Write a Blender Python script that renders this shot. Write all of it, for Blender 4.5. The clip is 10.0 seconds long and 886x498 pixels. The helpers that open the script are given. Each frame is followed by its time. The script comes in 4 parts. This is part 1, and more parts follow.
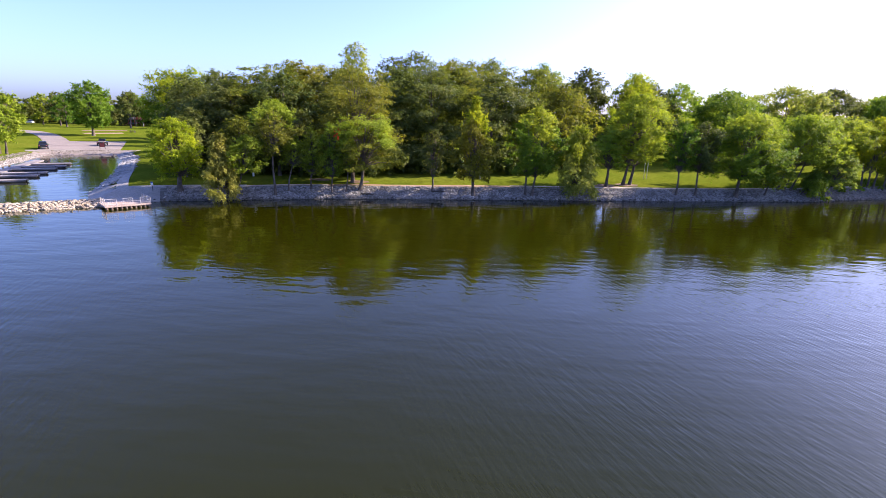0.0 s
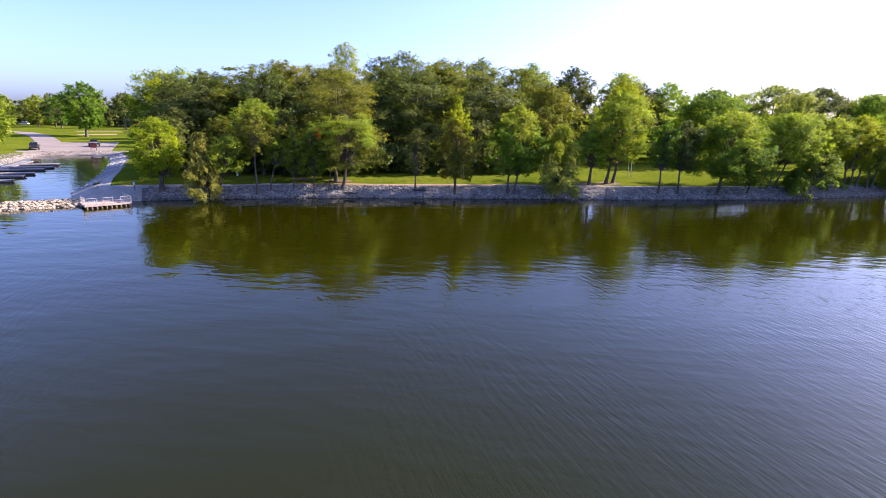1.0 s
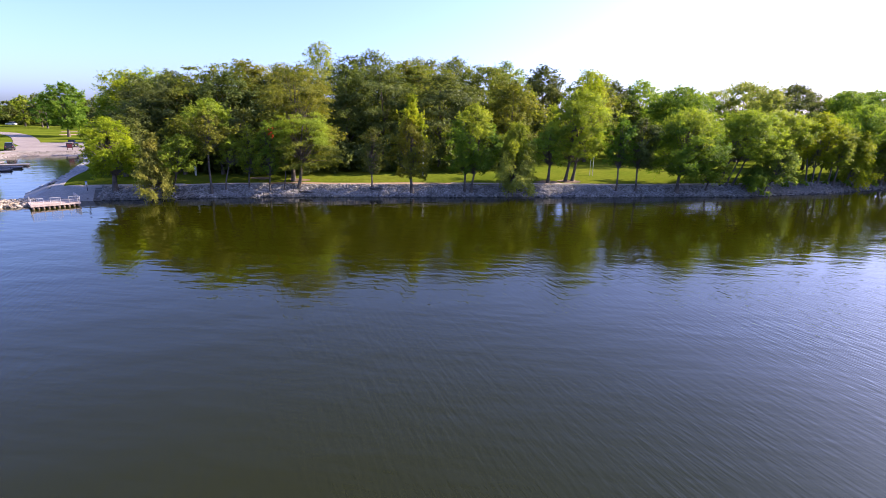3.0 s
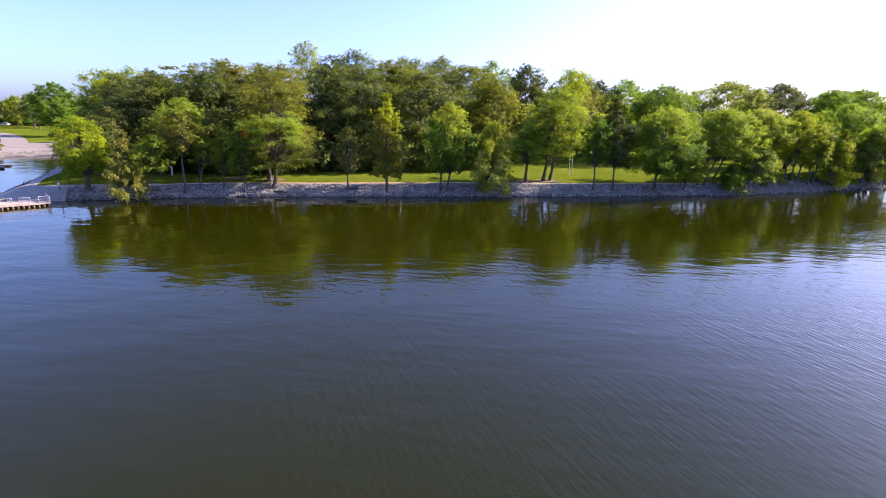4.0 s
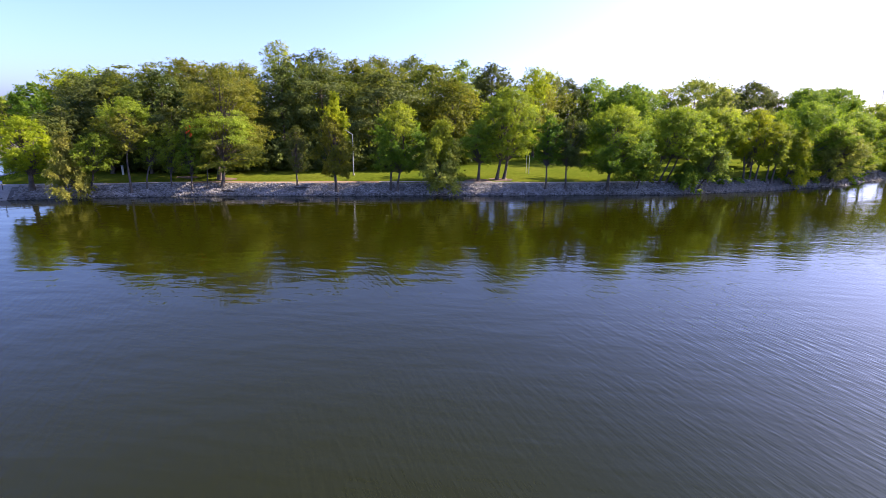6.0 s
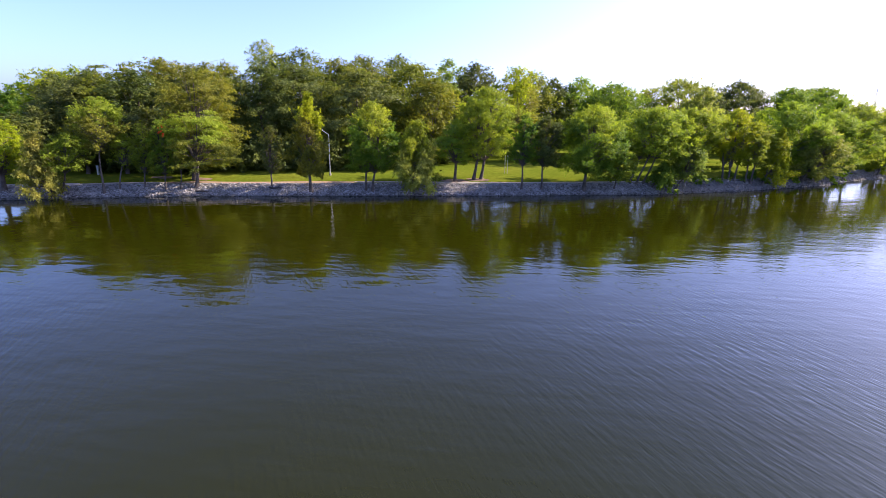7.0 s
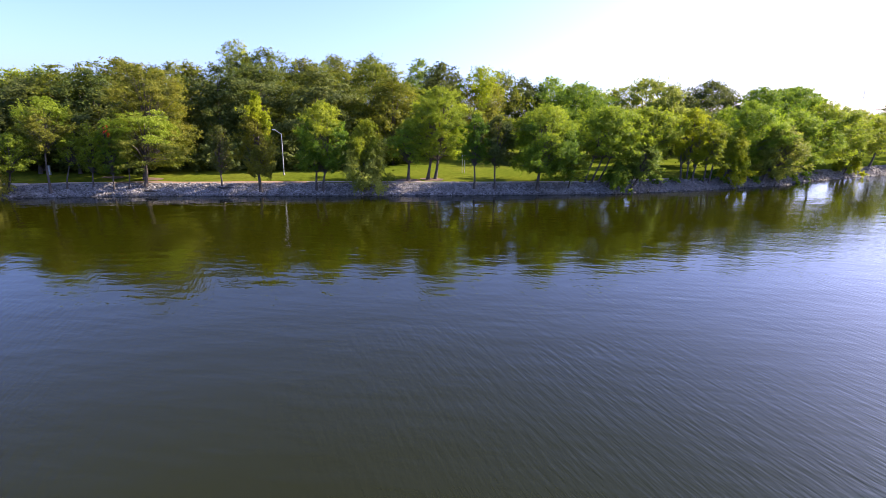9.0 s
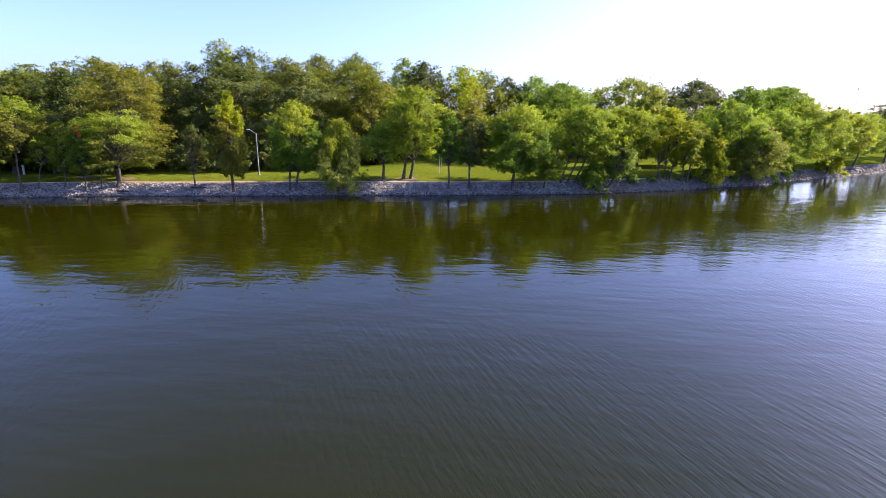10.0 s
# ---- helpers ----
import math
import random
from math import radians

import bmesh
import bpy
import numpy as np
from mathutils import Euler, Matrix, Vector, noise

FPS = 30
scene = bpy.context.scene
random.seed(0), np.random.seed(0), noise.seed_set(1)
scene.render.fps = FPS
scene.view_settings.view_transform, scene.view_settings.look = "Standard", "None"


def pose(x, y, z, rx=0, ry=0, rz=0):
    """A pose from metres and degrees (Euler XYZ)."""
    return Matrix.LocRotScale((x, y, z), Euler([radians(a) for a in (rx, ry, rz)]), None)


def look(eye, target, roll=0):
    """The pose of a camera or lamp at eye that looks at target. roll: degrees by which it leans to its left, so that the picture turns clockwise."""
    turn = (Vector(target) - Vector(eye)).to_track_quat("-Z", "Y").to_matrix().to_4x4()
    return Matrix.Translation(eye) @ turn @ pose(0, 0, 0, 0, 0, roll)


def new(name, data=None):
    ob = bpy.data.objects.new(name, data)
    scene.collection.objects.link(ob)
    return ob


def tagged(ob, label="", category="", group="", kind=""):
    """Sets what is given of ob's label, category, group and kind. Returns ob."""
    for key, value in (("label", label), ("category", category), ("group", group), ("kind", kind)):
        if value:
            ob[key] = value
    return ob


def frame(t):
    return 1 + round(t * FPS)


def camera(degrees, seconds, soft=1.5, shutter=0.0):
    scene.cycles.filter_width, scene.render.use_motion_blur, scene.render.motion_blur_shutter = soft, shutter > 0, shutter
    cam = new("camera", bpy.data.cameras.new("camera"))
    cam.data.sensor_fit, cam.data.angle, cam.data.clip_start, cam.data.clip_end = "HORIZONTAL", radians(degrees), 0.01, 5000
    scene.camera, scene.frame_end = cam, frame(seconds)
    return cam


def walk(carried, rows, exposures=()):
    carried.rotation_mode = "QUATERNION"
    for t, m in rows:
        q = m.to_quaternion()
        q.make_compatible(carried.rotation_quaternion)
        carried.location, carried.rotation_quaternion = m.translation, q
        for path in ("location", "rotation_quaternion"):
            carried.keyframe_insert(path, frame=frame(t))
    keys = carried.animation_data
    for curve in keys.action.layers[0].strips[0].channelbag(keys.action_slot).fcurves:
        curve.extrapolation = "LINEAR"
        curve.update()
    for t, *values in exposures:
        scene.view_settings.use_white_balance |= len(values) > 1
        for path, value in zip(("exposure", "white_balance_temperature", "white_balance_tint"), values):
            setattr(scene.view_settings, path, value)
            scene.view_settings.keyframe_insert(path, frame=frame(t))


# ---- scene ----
cam = camera(81.6, 10.0, soft=0.75)
METRES, EYE, TILT, LEAN, TURN = 30.0, 9.75, -14.2, -1.2, 0.0
EXPOSURE, KELVIN, TINT = 1.72, 6150, 22
ROWS = [
    (0.0, 0.0, 0.0, 0.0, 0.0, 0.0, -0.0),
    (0.5, 0.0349, -0.005, -0.0059, -0.02, 0.07, 0.07),
    (1.0, 0.0727, -0.0082, -0.009, -0.03, 0.08, 0.17),
    (1.5, 0.1141, -0.0102, -0.0088, -0.05, 0.02, 0.25),
    (2.0, 0.1586, -0.0111, -0.0102, -0.07, -0.0, 0.31),
    (2.5, 0.2057, -0.0114, -0.0102, -0.07, -0.05, 0.39),
    (4.0, 0.354, -0.0057, -0.0129, -0.16, -0.08, 0.53),
    (4.5, 0.4071, -0.0036, -0.016, -0.16, -0.05, 0.58),
    (5.0, 0.4608, -0.0017, -0.0164, -0.13, -0.09, 0.6),
    (5.5, 0.5151, 0.002, -0.0205, -0.09, -0.03, 0.62),
    (7.0, 0.6741, 0.0111, -0.0128, -0.1, -0.21, 0.62),
    (7.5, 0.7261, 0.0128, -0.0189, -0.11, -0.11, 0.64),
    (8.0, 0.7784, 0.0142, -0.0126, -0.08, -0.26, 0.64),
    (8.5, 0.8304, 0.0178, -0.0187, -0.06, -0.13, 0.67),
    (9.0, 0.8838, 0.0199, -0.017, -0.05, -0.17, 0.67),
    (9.5, 0.9388, 0.0218, -0.0143, -0.06, -0.26, 0.68),
    (10.0, 0.9956, 0.0246, -0.0159, -0.03, -0.24, 0.67),
]
walk(cam, [(t, pose(0, 0, EYE, TILT, LEAN, TURN) @ pose(METRES * x, METRES * y, METRES * z, 90 + pitch, roll, yaw)) for t, x, y, z, yaw, pitch, roll in ROWS], [(0.0, EXPOSURE, KELVIN, TINT), (10.0, EXPOSURE, KELVIN, TINT)])

# ---- light ----
SUN_AZIMUTH, SUN_HEIGHT = 71.0, 30.0
world = bpy.data.worlds.new("sky")
scene.world = world
world.use_nodes = True
wn = world.node_tree.nodes
sky = wn.new("ShaderNodeTexSky")
sky.sky_type = "NISHITA"
sky.sun_disc = False
sky.sun_elevation, sky.sun_rotation = radians(SUN_HEIGHT), radians(SUN_AZIMUTH)
sky.air_density, sky.dust_density, sky.ozone_density = 0.85, 2.1, 2.8
tint = wn.new("ShaderNodeMix")
tint.data_type, tint.blend_type = "RGBA", "MULTIPLY"
tint.inputs[0].default_value, tint.inputs[7].default_value = 1.0, (0.80, 0.84, 1.16, 1)
world.node_tree.links.new(sky.outputs[0], tint.inputs[6])
world.node_tree.links.new(tint.outputs[2], wn["Background"].inputs[0])
wn["Background"].inputs[1].default_value = 0.115
sun = new("sun", bpy.data.lights.new("sun", "SUN"))
sun.data.energy, sun.data.angle, sun.data.color = 4.6, radians(0.6), (1.0, 0.87, 0.68)
sun_way = Vector((math.sin(radians(SUN_AZIMUTH)) * math.cos(radians(SUN_HEIGHT)), math.cos(radians(SUN_AZIMUTH)) * math.cos(radians(SUN_HEIGHT)), math.sin(radians(SUN_HEIGHT))))
sun.matrix_world = look(tuple(sun_way * 300), (0, 0, 0))


# ---- materials ----
def material(name):
    m = bpy.data.materials.new(name)
    m.use_nodes = True
    return m, m.node_tree.nodes, m.node_tree.links, m.node_tree.nodes["Principled BSDF"]


def ramp(nodes, links, source, stops):
    r = nodes.new("ShaderNodeValToRGB")
    els = r.color_ramp.elements
    while len(els) < len(stops):
        els.new(0.5)
    for e, (at, col) in zip(els, stops):
        e.position, e.color = at, (*col, 1)
    links.new(source, r.inputs[0])
    return r.outputs[0]


def noise_at(nodes, links, scale, detail=4.0, rough=0.55, stretch=None, turn=0.0, coords="Object"):
    """Noise; stretch: the size of its features along and across the direction turn."""
    tc = nodes.new("ShaderNodeTexCoord")
    n = nodes.new("ShaderNodeTexNoise")
    n.inputs["Scale"].default_value, n.inputs["Detail"].default_value, n.inputs["Roughness"].default_value = scale, detail, rough
    out = tc.outputs[coords]
    if stretch:
        mp = nodes.new("ShaderNodeMapping")
        mp.vector_type = "TEXTURE"
        mp.inputs["Scale"].default_value = (*stretch, 1)
        mp.inputs["Rotation"].default_value = (0, 0, radians(turn))
        links.new(out, mp.inputs[0])
        out = mp.outputs[0]
    links.new(out, n.inputs["Vector"])
    return n.outputs["Fac"]


def mix_col(nodes, links, fac, a, b, mode="MIX"):
    m = nodes.new("ShaderNodeMix")
    m.data_type, m.blend_type = "RGBA", mode
    for v, i in ((fac, 0), (a, 6), (b, 7)):
        if hasattr(v, "links"):
            links.new(v, m.inputs[i])
        else:
            m.inputs[i].default_value = v if i == 0 else (*v, 1)
    return m.outputs[2]


def bump(nodes, links, bsdf, height, strength, distance):
    b = nodes.new("ShaderNodeBump")
    b.inputs["Strength"].default_value, b.inputs["Distance"].default_value = strength, distance
    links.new(height, b.inputs["Height"])
    links.new(b.outputs[0], bsdf.inputs["Normal"])
    return b


def surface(name, dark, light, scale, fine, rough=0.85, relief=0.02, metal=0.0, coords="Object"):
    """A mottled surface: broad stains and a fine grain."""
    m, n, l, b = material(name)
    broad = ramp(n, l, noise_at(n, l, scale, 5, 0.6, coords=coords), [(0.3, dark), (0.7, light)])
    grain = noise_at(n, l, fine, 3, 0.6, coords=coords)
    g = ramp(n, l, grain, [(0.25, (0.62, 0.62, 0.62)), (0.75, (1, 1, 1))])
    l.new(mix_col(n, l, 1.0, broad, g, "MULTIPLY"), b.inputs["Base Color"])
    b.inputs["Roughness"].default_value, b.inputs["Metallic"].default_value = rough, metal
    if relief:
        bump(n, l, b, grain, 0.5, relief)
    return m


def leaves_material(name, shade, mid, bright, through_light=0.5):
    m, n, l, b = material(name)
    geo, info = n.new("ShaderNodeNewGeometry"), n.new("ShaderNodeObjectInfo")
    clump = noise_at(n, l, 0.55, 2, 0.5)
    mid_add = n.new("ShaderNodeMath")
    mid_add.operation = "MULTIPLY_ADD"
    l.new(geo.outputs["Random Per Island"], mid_add.inputs[0])
    mid_add.inputs[1].default_value = 0.24
    l.new(clump, mid_add.inputs[2])
    col = ramp(n, l, mid_add.outputs[0], [(0.4, shade), (0.62, mid), (0.86, bright)])
    hue = n.new("ShaderNodeHueSaturation")
    vary = n.new("ShaderNodeMapRange")
    vary.inputs[3].default_value, vary.inputs[4].default_value = 0.485, 0.515
    l.new(info.outputs["Random"], vary.inputs[0])
    l.new(vary.outputs[0], hue.inputs["Hue"])
    l.new(col, hue.inputs["Color"])
    l.new(hue.outputs[0], b.inputs["Base Color"])
    b.inputs["Roughness"].default_value = 0.55
    b.inputs["Specular IOR Level"].default_value = 0.1
    tr, mx = n.new("ShaderNodeBsdfTranslucent"), n.new("ShaderNodeMixShader")
    l.new(mix_col(n, l, 1.0, hue.outputs[0], (1.22, 1.25, 0.5), "MULTIPLY"), tr.inputs[0])
    mx.inputs[0].default_value = through_light
    l.new(b.outputs[0], mx.inputs[1])
    l.new(tr.outputs[0], mx.inputs[2])
    l.new(mx.outputs[0], n["Material Output"].inputs["Surface"])
    return m


LEAF = {
    "green": leaves_material("leaf_green", (0.074, 0.132, 0.015), (0.149, 0.231, 0.024), (0.248, 0.328, 0.032), 0.55),
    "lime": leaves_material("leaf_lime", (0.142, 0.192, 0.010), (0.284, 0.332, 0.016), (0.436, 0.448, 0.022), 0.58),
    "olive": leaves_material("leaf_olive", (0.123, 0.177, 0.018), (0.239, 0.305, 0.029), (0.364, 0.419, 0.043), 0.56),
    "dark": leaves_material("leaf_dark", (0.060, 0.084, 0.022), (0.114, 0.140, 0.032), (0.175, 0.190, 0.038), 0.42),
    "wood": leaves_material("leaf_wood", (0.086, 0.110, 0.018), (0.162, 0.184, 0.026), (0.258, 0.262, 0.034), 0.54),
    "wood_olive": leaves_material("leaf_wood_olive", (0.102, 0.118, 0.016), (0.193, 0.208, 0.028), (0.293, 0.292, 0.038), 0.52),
    "grey": leaves_material("leaf_grey", (0.135, 0.178, 0.039), (0.238, 0.294, 0.056), (0.367, 0.410, 0.084), 0.58),
    "brown": leaves_material("leaf_brown", (0.147, 0.166, 0.031), (0.282, 0.293, 0.056), (0.420, 0.414, 0.083), 0.5),
    "red": leaves_material("leaf_red", (0.348, 0.042, 0.018), (0.522, 0.074, 0.027), (0.638, 0.126, 0.045)),
}
BARK = surface("bark", (0.06, 0.046, 0.034), (0.19, 0.15, 0.115), 1.5, 14, 0.95, 0.03)
ROCK = surface("limestone", (0.17, 0.155, 0.14), (0.43, 0.40, 0.365), 0.9, 6, 0.9, 0.03)
SLAB = surface("bleached_slab", (0.25, 0.24, 0.23), (0.50, 0.485, 0.465), 0.9, 6, 0.9, 0.03)
PALE_ROCK = surface("pale_limestone", (0.22, 0.165, 0.105), (0.60, 0.50, 0.37), 0.9, 6, 0.9, 0.03)
BROWN_ROCK = surface("brown_grey_rock", (0.13, 0.108, 0.085), (0.36, 0.315, 0.265), 0.7, 6, 0.92, 0.03)
RUBBLE = surface("dark_rubble", (0.10, 0.09, 0.075), (0.19, 0.175, 0.15), 0.9, 6, 0.95, 0.04)
WET_ROCK = surface("wet_algae_rock", (0.03, 0.028, 0.02), (0.075, 0.066, 0.05), 0.9, 6, 0.55, 0.03)
CONCRETE = surface("concrete", (0.29, 0.265, 0.235), (0.44, 0.405, 0.36), 0.35, 5, 0.85, 0.01)
ASPHALT = surface("weathered_pavement", (0.20, 0.16, 0.13), (0.30, 0.245, 0.20), 0.12, 3, 0.9, 0.01)
DIRT = surface("bare_earth", (0.26, 0.16, 0.09), (0.42, 0.28, 0.17), 0.6, 5, 0.95, 0.02)
SOIL = surface("dark_soil", (0.15, 0.095, 0.055), (0.27, 0.175, 0.105), 0.6, 5, 0.95, 0.02)
EDGING = surface("pale_edging", (0.36, 0.30, 0.24), (0.52, 0.45, 0.38), 0.8, 9, 0.95, 0.02)
GRAVEL = surface("pale_gravel", (0.27, 0.245, 0.215), (0.42, 0.38, 0.33), 0.8, 9, 0.95, 0.02)
WOOD = surface("weathered_wood", (0.19, 0.165, 0.155), (0.33, 0.295, 0.28), 1.2, 8, 0.85, 0.01)
PALE_WOOD = surface("sun_bleached_wood", (0.38, 0.28, 0.22), (0.56, 0.43, 0.35), 1.2, 8, 0.85, 0.01)
BROWN_WOOD = surface("brown_timber", (0.13, 0.085, 0.055), (0.24, 0.165, 0.11), 1.2, 8, 0.8, 0.01)
DARK_WOOD = surface("dark_wet_wood", (0.035, 0.028, 0.022), (0.09, 0.07, 0.055), 1.2, 8, 0.7, 0.01)
BLEACHED = surface("dull_pale_metal", (0.44, 0.40, 0.37), (0.58, 0.54, 0.50), 1.0, 12, 0.6, 0)
WHITE_PAINT = surface("white_paint", (0.68, 0.68, 0.66), (0.82, 0.82, 0.80), 1.0, 12, 0.5, 0)
STEEL = surface("galvanised_steel", (0.42, 0.43, 0.44), (0.58, 0.59, 0.60), 1.0, 10, 0.45, 0, 0.6)
RED_PAINT = surface("red_paint", (0.34, 0.05, 0.04), (0.45, 0.08, 0.06), 1.0, 8, 0.5, 0)
BLUE_PAINT = surface("blue_paint", (0.03, 0.10, 0.35), (0.05, 0.15, 0.45), 1.0, 8, 0.45, 0)
DARK_PAINT = surface("dark_car_paint", (0.012, 0.013, 0.018), (0.025, 0.027, 0.034), 1.0, 8, 0.2, 0)
RUBBER = surface("rubber", (0.012, 0.012, 0.012), (0.03, 0.03, 0.03), 2.0, 9, 0.8, 0)
ROOF = surface("roof_shingle", (0.16, 0.13, 0.12), (0.26, 0.22, 0.20), 0.5, 6, 0.9, 0.02)
# distance haze is mixed into the far ridge's base colour
HAZE = surface("hazy_far_woods", (0.30, 0.32, 0.42), (0.38, 0.40, 0.50), 0.02, 0.1, 0.95, 0)
GLASS, gn, gl, gb = material("dark_glass")
gb.inputs["Base Color"].default_value = (0.01, 0.012, 0.014, 1)
gb.inputs["Roughness"].default_value = 0.06

GRASS, n, l, b = material("mown_grass")
broad = ramp(n, l, noise_at(n, l, 0.09, 4, 0.55), [(0.3, (0.084, 0.120, 0.010)), (0.5, (0.116, 0.148, 0.013)), (0.75, (0.162, 0.176, 0.020))])
fine = noise_at(n, l, 1.6, 5, 0.7)
l.new(mix_col(n, l, 1.0, broad, ramp(n, l, fine, [(0.25, (0.55, 0.55, 0.5)), (0.7, (1, 1, 1))]), "MULTIPLY"), b.inputs["Base Color"])
b.inputs["Roughness"].default_value = 0.9
b.inputs["Specular IOR Level"].default_value = 0.0
bump(n, l, b, noise_at(n, l, 5.0, 4, 0.7), 0.8, 0.08)

WATER, n, l, b = material("lake_water")
l.new(ramp(n, l, noise_at(n, l, 0.03, 3, 0.5), [(0.3, (0.0115, 0.0121, 0.0002)), (0.7, (0.0143, 0.0151, 0.0003))]), b.inputs["Base Color"])
b.inputs["Roughness"].default_value = 0.0
b.inputs["IOR"].default_value = 1.284
b.inputs["Specular Tint"].default_value = (0.52, 0.95, 1.0, 1)
swell = noise_at(n, l, 1.0, 2, 0.5, (2.4, 0.8), -10)
chop = noise_at(n, l, 1.0, 2, 0.55, (1.2, 0.22), -70)
calm = ramp(n, l, noise_at(n, l, 0.035, 2, 0.5), [(0.35, (0.12, 0.12, 0.12)), (0.65, (1, 1, 1))])
b1 = n.new("ShaderNodeBump")
b1.inputs["Strength"].default_value, b1.inputs["Distance"].default_value = 1.0, 0.021
l.new(swell, b1.inputs["Height"])
b0 = n.new("ShaderNodeBump")
b0.inputs["Strength"].default_value, b0.inputs["Distance"].default_value = 1.0, 0.035
l.new(noise_at(n, l, 1.0, 1, 0.4, (7.5, 2.6), 14), b0.inputs["Height"])
l.new(b0.outputs[0], b1.inputs["Normal"])
scaled = n.new("ShaderNodeMath")
scaled.operation = "MULTIPLY"
l.new(chop, scaled.inputs[0])
# the trees shelter the water near the shore
place = n.new("ShaderNodeTexCoord")
apart = n.new("ShaderNodeSeparateXYZ")
lee = n.new("ShaderNodeMapRange")
lee.inputs[1].default_value, lee.inputs[2].default_value, lee.inputs[3].default_value, lee.inputs[4].default_value = 16.0, 36.0, 1.0, 0.5
l.new(place.outputs["Object"], apart.inputs[0])
l.new(apart.outputs["Y"], lee.inputs[0])
sheltered = n.new("ShaderNodeMath")
sheltered.operation = "MULTIPLY"
l.new(calm, sheltered.inputs[0])
l.new(lee.outputs[0], sheltered.inputs[1])
l.new(sheltered.outputs[0], scaled.inputs[1])
b2 = bump(n, l, b, scaled.outputs[0], 1.0, 0.034)
l.new(b1.outputs[0], b2.inputs["Normal"])


# ---- building helpers ----
def mesh_object(name, verts, faces, mat, parent=None, smooth=False):
    me = bpy.data.meshes.new(name)
    me.from_pydata(verts, [], faces)
    me.materials.append(mat)
    if smooth:
        me.shade_smooth()
    ob = new(name, me)
    ob.parent = parent
    return ob


def part(name, bm, mat, parent, label=""):
    me = bpy.data.meshes.new(name)
    bm.to_mesh(me)
    bm.free()
    me.materials.append(mat)
    ob = new(name, me)
    ob.parent = parent
    return tagged(ob, label)


def box(bm, x, y, z, sx, sy, sz, turn=0.0, bevel=0.0):
    r = bmesh.ops.create_cube(bm, size=1.0, matrix=Matrix.Translation((x, y, z)) @ Matrix.Rotation(turn, 4, "Z") @ Matrix.Diagonal((sx, sy, sz, 1)))
    if bevel:
        edges = list({e for v in r["verts"] for e in v.link_edges})
        bmesh.ops.bevel(bm, geom=edges, offset=bevel, segments=1, affect="EDGES")
    return bm


def rod(bm, a, b, r1, r2=None, sides=8):
    a, b = Vector(a), Vector(b)
    m = Matrix.Translation((a + b) / 2) @ (b - a).to_track_quat("Z", "Y").to_matrix().to_4x4()
    bmesh.ops.create_cone(bm, cap_ends=True, segments=sides, radius1=r1, radius2=r1 if r2 is None else r2, depth=(b - a).length, matrix=m)
    return bm


def thing(name, x, y, z, label, category, group="", kind="", turn=0.0):
    ob = new(name)
    ob.empty_display_size = 0.3
    ob.matrix_world = pose(x, y, z, 0, 0, turn)
    return tagged(ob, label, category, group, kind)


# ---- the land's edge and height ----
SHORE = [(700, 480.3), (400, 290.3), (220, 165.3), (150, 122.3), (115, 100.3), (88, 85.5), (81, 80.3), (68, 74.7), (63, 72.3), (54.7, 70.2), (49.5, 68.2), (30.5, 66.0),
         (8.5, 64.2), (-10, 62.7), (-22, 60.5), (-33, 57.7), (-38.5, 56.1)]
BASIN = [(-43.0, 62.2), (-44.8, 66.0), (-52.0, 81.0), (-66.2, 107.5), (-77.5, 123.5), (-84, 120), (-88, 116), (-84, 107), (-79.5, 97), (-75.5, 87), (-78, 78), (-90, 68), (-130, 55), (-300, 40), (-3000, 20)]
EDGE = np.array(SHORE + BASIN, float)
LAND = np.vstack([EDGE, [(-3000, 4000), (4000, 4000), (4000, 2500)]])


def edge_distance(px, py):
    """Metres from the water's edge, positive on land."""
    px, py = np.asarray(px, float), np.asarray(py, float)
    d = np.full(px.shape, 1e9)
    for (ax, ay), (bx, by) in zip(EDGE[:-1], EDGE[1:]):
        ux, uy = bx - ax, by - ay
        t = np.clip(((px - ax) * ux + (py - ay) * uy) / (ux * ux + uy * uy), 0, 1)
        d = np.minimum(d, np.hypot(px - ax - t * ux, py - ay - t * uy))
    inside = np.zeros(px.shape, bool)
    for (ax, ay), (bx, by) in zip(LAND, np.roll(LAND, -1, 0)):
        cross = (ay > py) != (by > py)
        with np.errstate(divide="ignore", invalid="ignore"):
            at = (bx - ax) * (py - ay) / (by - ay) + ax
        inside ^= cross & (px < at)
    return np.where(inside, d, -d)


def ground_height(px, py):
    d = edge_distance(px, py)
    px, py = np.asarray(px, float), np.asarray(py, float)
    main = np.interp(d, [-40, -6, 0, 2.6, 6, 14, 60, 400], [-3.5, -2.0, -0.1, 1.15, 1.75, 2.15, 2.7, 4.0])
    low = np.interp(d, [-40, -6, 0, 4, 10, 40, 120, 400], [-3.5, -2.0, -0.12, 0.8, 1.0, 1.6, 3.0, 4.0])
    w = np.clip((-40 - px + 0.25 * (py - 80)) / 14 + 0.2, 0, 1)
    roll = 0.12 * np.sin(px * 0.11 + 1.3) * np.cos(py * 0.09) * np.clip(d / 12, 0, 1)
    return main * (1 - w) + low * w + roll


def height(x, y):
    return float(ground_height(np.array([x]), np.array([y]))[0])


def axis(lo, hi, step, far):
    a = list(np.arange(lo, hi + step / 2, step))
    s, x = step, hi
    while x < far:
        s *= 1.35
        x += s
        a.append(x)
    s, x = step, lo
    while x > -far:
        s *= 1.35
        x -= s
        a.insert(0, x)
    return np.array(a)


